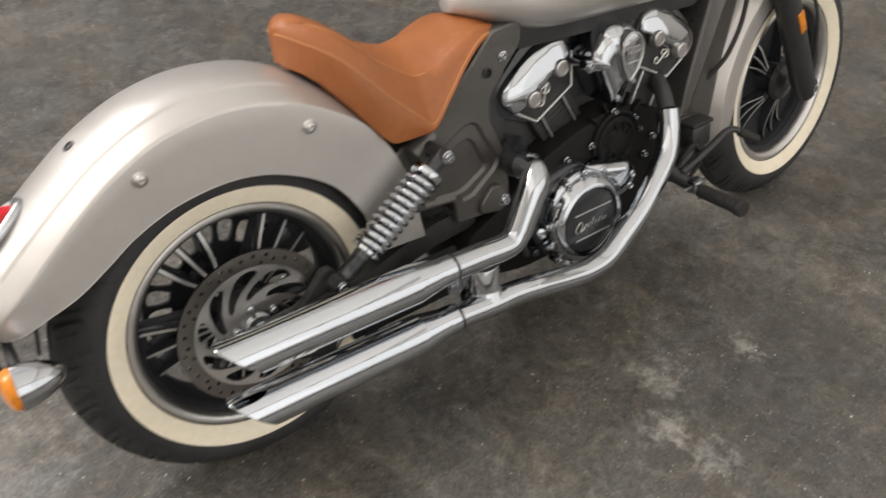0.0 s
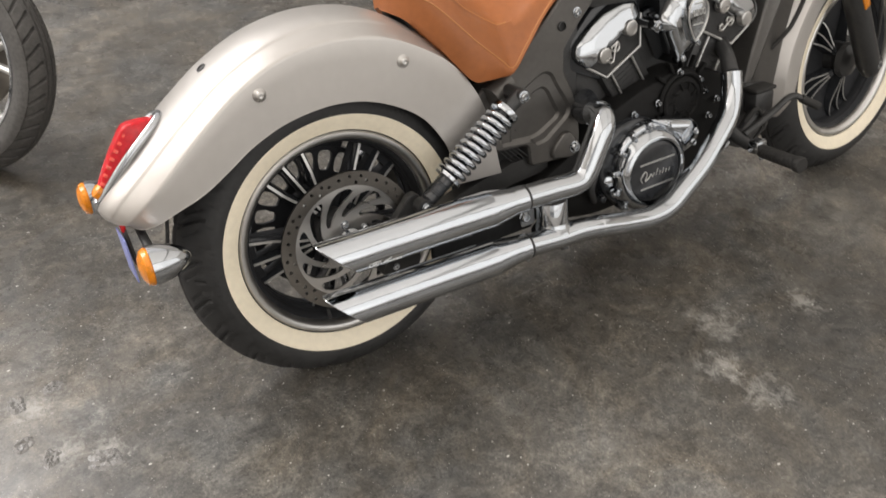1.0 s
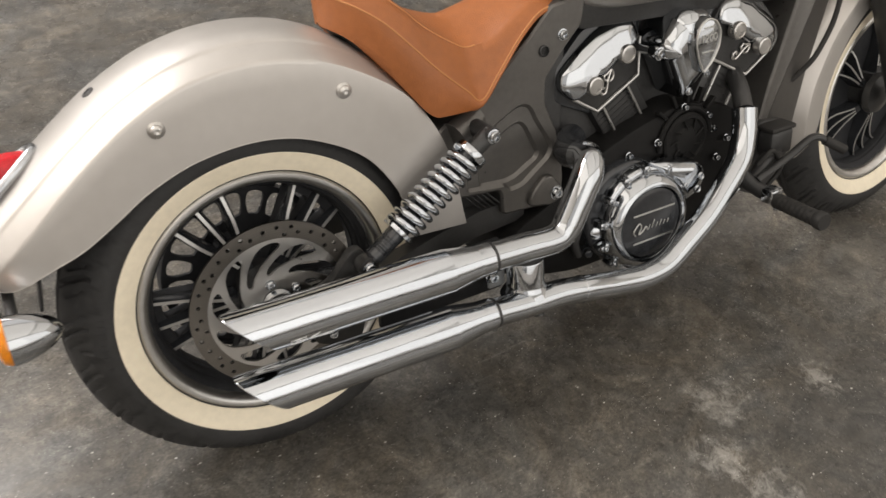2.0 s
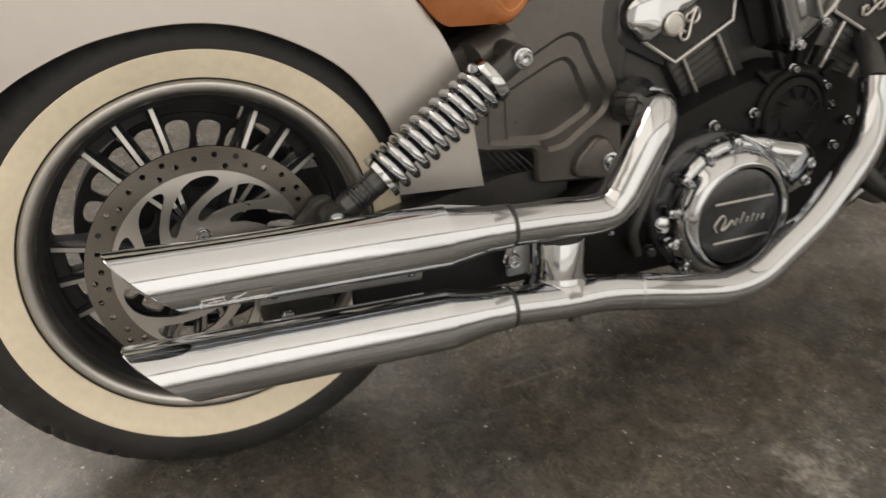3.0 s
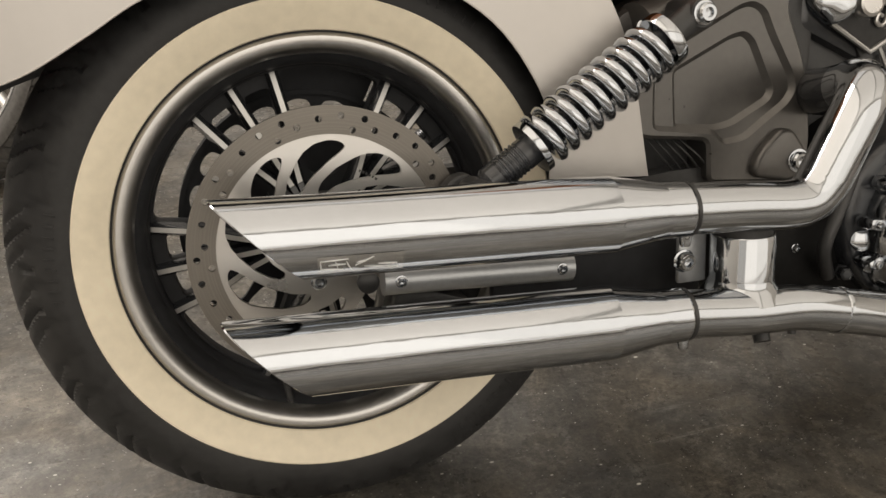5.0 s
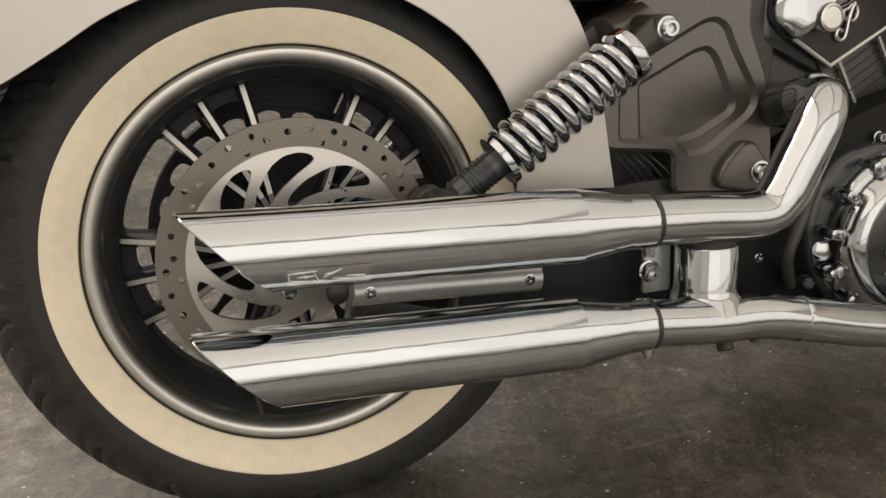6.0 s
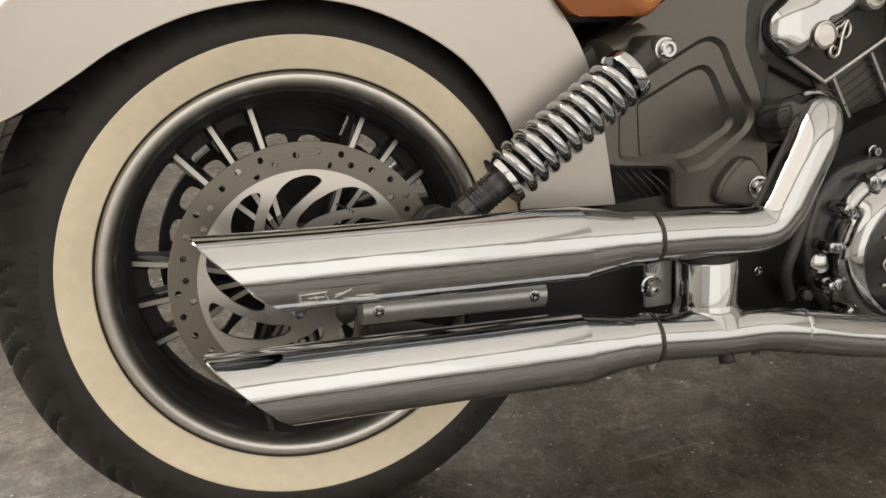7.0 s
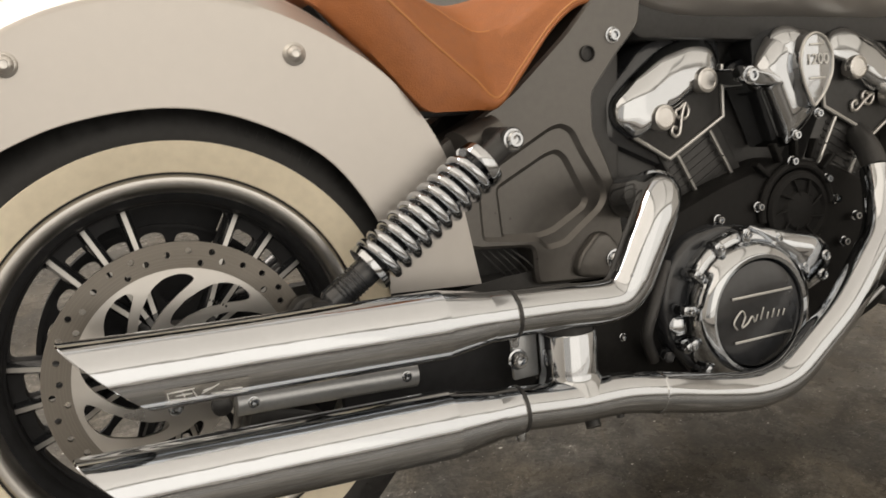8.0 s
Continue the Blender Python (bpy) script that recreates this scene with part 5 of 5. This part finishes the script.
SHIELD = rounded([(0.846, 0.296), (0.854, 0.313), (0.874, 0.322), (0.896, 0.313), (0.909, 0.291), (0.908, 0.262), (0.893, 0.234), (0.868, 0.212), (0.850, 0.248), (0.843, 0.275)], 0.010)
sh = part("shield", prism(SHIELD, -0.142, -0.12, 0.003), CHROME, vcover, "bright shield badge with raised border")
part("shield_border", tube([(x, -0.142, z) for x, z in inset(SHIELD, 0.003)], 0.0022, 8, closed=True), ALLOY, sh)
fc = bpy.data.curves.new("engine_size", "FONT")
fc.body, fc.size, fc.extrude, fc.align_x, fc.align_y = "1200", 0.021, 0.0010, "CENTER", "CENTER"
fo = new("engine_size", fc)
fo.parent = sh
fo.matrix_basis = OFFSET @ Matrix.Translation((0.876, -0.1432, 0.281)) @ Matrix.Rotation(radians(90), 4, "X")
fc.materials.append(ALLOY)
for zz, ww in ((0.302, 0.026), (0.256, 0.030)):
    part("shield_bar", box((0.876, -0.1430, zz), (ww, 0.0016, 0.0032), 0.0006), ALLOY, sh, "thin raised bar")
part("cover_lug", bolt_head((0.775, -0.122, 0.268), r=0.010, h=0.008), CHROME, vcover)
part("cover_lug", bolt_head((0.852, -0.124, 0.180), r=0.006, h=0.006), CHROME, vcover)
part("cover_lug", bolt_head((0.895, -0.124, 0.207), r=0.006, h=0.006), CHROME, vcover)

# ---- fuel tank ----
TANK = [(0.520, 0.020, 0.415, 0.445), (0.545, 0.052, 0.404, 0.470), (0.590, 0.090, 0.385, 0.505), (0.645, 0.122, 0.362, 0.540), (0.710, 0.142, 0.350, 0.560), (0.800, 0.150, 0.346, 0.570), (0.900, 0.150, 0.342, 0.568), (1.000, 0.140, 0.336, 0.555), (1.090, 0.118, 0.330, 0.532), (1.160, 0.085, 0.335, 0.500), (1.190, 0.040, 0.360, 0.470)]
tk = spline([(a, b, 0) for a, b, c, d in TANK], 5)
tz = spline([(c, d, 0) for a, b, c, d in TANK], 5)
rings = []
for p, q in zip(tk, tz):
    zm, zh = (q.x + q.y) / 2, (q.y - q.x) / 2
    ring = []
    for k in range(48):
        w = 2 * math.pi * k / 48
        cy, sz = math.cos(w), math.sin(w)
        ring.append(Vector((p.x, p.y * math.copysign(abs(cy) ** 0.75, cy), zm - zh * 0.25 * (1 - abs(sz)) + zh * math.copysign(abs(sz) ** 0.85, sz))))
    rings.append(ring)
part("fuel_tank", loft(rings), SILVER, bike, "satin silver fuel tank", sharp=50)
part("tank_tunnel", prism(rounded([(0.60, 0.36), (0.63, 0.33), (1.14, 0.30), (1.20, 0.34), (1.18, 0.37), (0.60, 0.40)], 0.01), -0.075, 0.075, 0.004), SATIN, bike, "black frame spine under the tank")

# ---- front end ----
part("down_frame", prism(rounded([(1.085, -0.02), (1.120, 0.124), (1.180, 0.300), (1.195, 0.40), (1.290, 0.40), (1.284, 0.291), (1.235, 0.128), (1.205, -0.02)], 0.012), -0.088, 0.088, 0.010, 3), CAST, bike, "graphite cast front frame and radiator shroud", sharp=24)
part("front_hose", tube(spline([(1.30, -0.108, 0.36), (1.283, -0.110, 0.295), (1.267, -0.110, 0.234), (1.236, -0.108, 0.180), (1.217, -0.102, 0.154), (1.19, -0.085, 0.12)], 6), 0.0055, 10), PEG, bike, "black hose beside the front frame")
part("radiator", box((1.235, 0, 0.14), (0.03, 0.15, 0.30), 0.006, Matrix.Rotation(radians(16), 4, "Y")), SATIN, bike, "black radiator")
part("chin_cover", prism(rounded([(1.04, -0.09), (1.05, 0.02), (1.10, 0.055), (1.17, 0.045), (1.20, 0.0), (1.19, -0.09), (1.10, -0.12)], 0.015), -0.098, 0.098, 0.010), SATIN, bike, "black chin cover")
rv = part("brake_reservoir", box((1.122, -0.118, 0.010), (0.066, 0.040, 0.056), 0.008), SATIN, bike, "black brake fluid reservoir")
part("reservoir_lid", box((1.122, -0.118, 0.043), (0.072, 0.045, 0.011), 0.004), PEG, rv)
part("brake_cylinder", tube([(1.045, -0.135, -0.060), (1.085, -0.130, -0.020), (1.125, -0.122, -0.015)], 0.016, 16), SATIN, bike, "black rear brake cylinder")
part("brake_hose", tube(spline([(1.05, -0.14, -0.02), (1.075, -0.15, 0.008), (1.10, -0.148, -0.012), (1.12, -0.14, -0.05), (1.09, -0.135, -0.085)], 6), 0.005, 10), PEG, bike, "black brake hose")


def polar(r, a):
    return (r * math.cos(radians(a)), r * math.sin(radians(a)))


FF = []
for a, lo, cr, tp, w in ((193, 0.318, 0.330, 0.345, 0.055), (189, 0.300, 0.325, 0.355, 0.068), (184, 0.284, 0.325, 0.362, 0.074), (174, 0.275, 0.325, 0.364, 0.076), (160, 0.275, 0.325, 0.364, 0.076), (138, 0.278, 0.325, 0.364, 0.076), (115, 0.282, 0.325, 0.364, 0.076), (92, 0.288, 0.325, 0.362, 0.076), (74, 0.296, 0.325, 0.358, 0.074), (64, 0.312, 0.328, 0.350, 0.066), (60, 0.322, 0.332, 0.344, 0.05)):
    FF.append((polar(lo, a), polar(cr, a), polar(tp, a), w))
ff = part("front_fender", loft(fender_rings(FF, 5, CROWN), closed=False, caps=False), SILVER, bike, "satin silver painted front fender", sharp=19, m=STEER)
sf = ff.modifiers.new("thickness", "SOLIDIFY")
sf.thickness, sf.offset = 0.003, -1
for sgn in (-1, 1):
    fork = new("fork_leg")
    fork.parent = bike
    base, top = Vector((0.0, 0.108 * sgn, -0.01)), Vector((-0.285, 0.108 * sgn, 0.52))
    d = top - base
    part("slider", tube([base - d * 0.03, base + d * 0.02, base + d * 0.55, base + d * 0.58], [0.022, 0.031, 0.031, 0.028], 24), SATIN, fork, "satin black fork slider", m=STEER)
    part("stanchion", tube([base + d * 0.57, base + d], 0.021, 20), SATIN, fork, m=STEER)
    part("axle_clamp", lathe([(0.0001, -0.022), (0.024, -0.022), (0.026, -0.018), (0.026, 0.018), (0.0001, 0.022)], (0, 0.108 * sgn, 0), (0, 1, 0), 24), SATIN, fork, m=STEER)
    part("axle_cap", bolt_head((0, -0.131 if sgn < 0 else 0.131, 0), (0, sgn, 0), 0.011, 0.008), CHROME, fork, m=STEER)
    rf = base + d * 0.40 + Vector((0.0, 0.030 * sgn, 0))
    part("reflector", box(rf, (0.024, 0.006, 0.060), 0.003, Matrix.Rotation(radians(-28), 4, "Y")), AMBER, fork, "amber fork reflector", m=STEER)
part("fork_yoke", box((-0.262, 0, 0.46), (0.07, 0.27, 0.04), 0.012, Matrix.Rotation(radians(-28), 4, "Y")), SATIN, bike, "black fork yoke", m=STEER)
fd = part("front_disc", sheet([circle(0, 0, 0.149, 72), circle(0, 0, 0.10, 72)], 0.074, 0.079), STEEL, bike, "steel front brake disc", m=STEER)
part("disc_centre", lathe([(0.03, 0.055), (0.101, 0.075), (0.101, 0.078), (0.03, 0.062)], (0, 0, 0), (0, 1, 0), 40, closed=True), SATIN, fd, m=STEER)
part("brake_hose", tube(spline([(1.50, -0.12, 0.30), (1.535, -0.135, 0.20), (1.552, -0.13, 0.10), (1.56, -0.12, 0.03)], 6), 0.0045, 8), SATIN, bike, "black brake hose")

# ---- foot peg and pedal ----
peg = new("foot_peg")
peg.parent = bike
p0, p1 = Vector((1.035, -0.205, -0.072)), Vector((1.022, -0.330, -0.068))
dd = (p1 - p0).normalized()
prof = [(0.0001, 0.0), (0.0125, 0.0)]
for i in range(9):
    z = 0.006 + i * 0.012
    prof += [(0.0156, z), (0.0164, z + 0.002), (0.0164, z + 0.008), (0.0156, z + 0.010)]
prof += [(0.0185, 0.118), (0.0190, 0.122), (0.0190, 0.130), (0.0165, 0.134), (0.0001, 0.134)]
part("peg_rubber", lathe(prof, p0, dd, 28), PEG, peg, "black ribbed peg rubber")
part("peg_clevis", box(p0 + Vector((0.0, 0.008, 0.008)), (0.038, 0.030, 0.032), 0.006, Matrix.Rotation(radians(6), 4, "Z")), CHROME, peg, "chrome peg clevis")
part("peg_bolt", bolt_head((1.050, -0.198, -0.098), (0, -1, 0), 0.006, 0.006), CHROME, peg)
part("peg_bracket", tube(spline([(1.02, -0.10, -0.03), (1.03, -0.14, -0.055), (1.04, -0.185, -0.072)], 5), [0.022, 0.021, 0.020, 0.019, 0.018, 0.018, 0.017, 0.016, 0.016, 0.015, 0.015], 18), SATIN, peg, "black peg bracket")
pedal = part("brake_pedal", tube(spline([(1.035, -0.155, -0.045), (1.075, -0.158, -0.030), (1.130, -0.162, -0.006), (1.165, -0.168, 0.016), (1.185, -0.175, 0.020), (1.205, -0.185, 0.008)], 6), 0.0095, 14, flat=0.8), SATIN, bike, "black brake pedal lever")
part("pedal_pad", tube([(1.198, -0.183, 0.012), (1.238, -0.205, -0.014)], [0.0105, 0.0105], 16), PEG, pedal)
part("brake_line", tube(spline([(0.79, -0.12, -0.135), (0.86, -0.14, -0.118), (0.93, -0.145, -0.092), (1.0, -0.14, -0.06)], 6), 0.0035, 8), GREYBAR, bike, "thin grey brake line")
part("oil_line", tube(spline([(0.60, -0.11, -0.10), (0.58, -0.125, -0.06), (0.595, -0.125, -0.02), (0.63, -0.11, 0.03)], 6), 0.008, 12), SATIN, bike, "black oil line")

# ---- the wheel of a second motorcycle parked behind ----
OFFSET = Matrix.Identity(4)
other = tagged(new("parked_motorcycle"), "front wheel of a second parked motorcycle with bright cast rim", "motorcycle")
other.matrix_basis = pose(-0.638, 1.172, 0, -17, 0, -48)
OM = Matrix.Translation((0, 0, 0.325)) @ Matrix.Scale(1.02, 4)


def other_tread(r, h, w):
    s = abs(h) / 0.055
    if r < 0.285:
        return r
    side = 1 if h > 0 else -1
    ph = (w * 46 / (2 * math.pi) + side * 1.1 * s * s) % 1.0
    deep = 0.009 if 0.30 < s < 0.97 and ph < 0.22 * (1.25 - s * 0.6) else 0.0
    if 0.12 < s < 0.20:
        deep = 0.007
    return r - deep


OT = [(0.232, -0.040), (0.244, -0.050), (0.262, -0.058), (0.280, -0.059), (0.292, -0.054)] + [(0.318 - 0.026 * abs(y / 0.05) ** 2.2, y) for y in [(-0.05 + 0.1 * i / 40) for i in range(41)]] + [(0.292, 0.054), (0.280, 0.059), (0.262, 0.058), (0.244, 0.050), (0.232, 0.040)]
part("tyre", lathe(OT, segs=736, closed=True, fn=other_tread), DUSTY, other, "black tyre with deep slanted tread", m=OM)
part("rim", lathe([(0.220, -0.036), (0.226, -0.044), (0.234, -0.046), (0.237, -0.042), (0.234, -0.03), (0.212, -0.015), (0.212, 0.015), (0.234, 0.03), (0.237, 0.042), (0.234, 0.046), (0.226, 0.044), (0.220, 0.036), (0.205, 0.015), (0.205, -0.015)], segs=120, closed=True), CHROME, other, "bright chrome rim", m=OM)
for i in range(6):
    a = radians(60 * i + 8)
    for j in (-1, 1):
        b = a + radians(11) * j
        part("spoke", tube([Vector((0.04 * math.cos(a), 0, 0.04 * math.sin(a))), Vector((0.13 * math.cos(a + (b - a) * 0.4), -0.006, 0.13 * math.sin(a + (b - a) * 0.4))), Vector((0.215 * math.cos(b), -0.008, 0.215 * math.sin(b)))], [0.016, 0.012, 0.013], 14, flat=0.8), ALLOY, other, "bright cast spoke", m=OM)
part("hub", lathe([(0.0001, -0.05), (0.03, -0.05), (0.05, -0.035), (0.05, 0.035), (0.03, 0.05), (0.0001, 0.05)], segs=36), ALLOY, other, m=OM)
part("brake_disc", sheet([circle(0, 0, 0.15, 72), circle(0, 0, 0.10, 72)], 0.058, 0.063), STEEL, other, m=OM)
for sgn in (-1, 1):
    part("fork_leg", tube([(0, 0.09 * sgn, 0), (-0.26, 0.09 * sgn, 0.56)], [0.026, 0.024], 20), SATIN, other, m=OM)
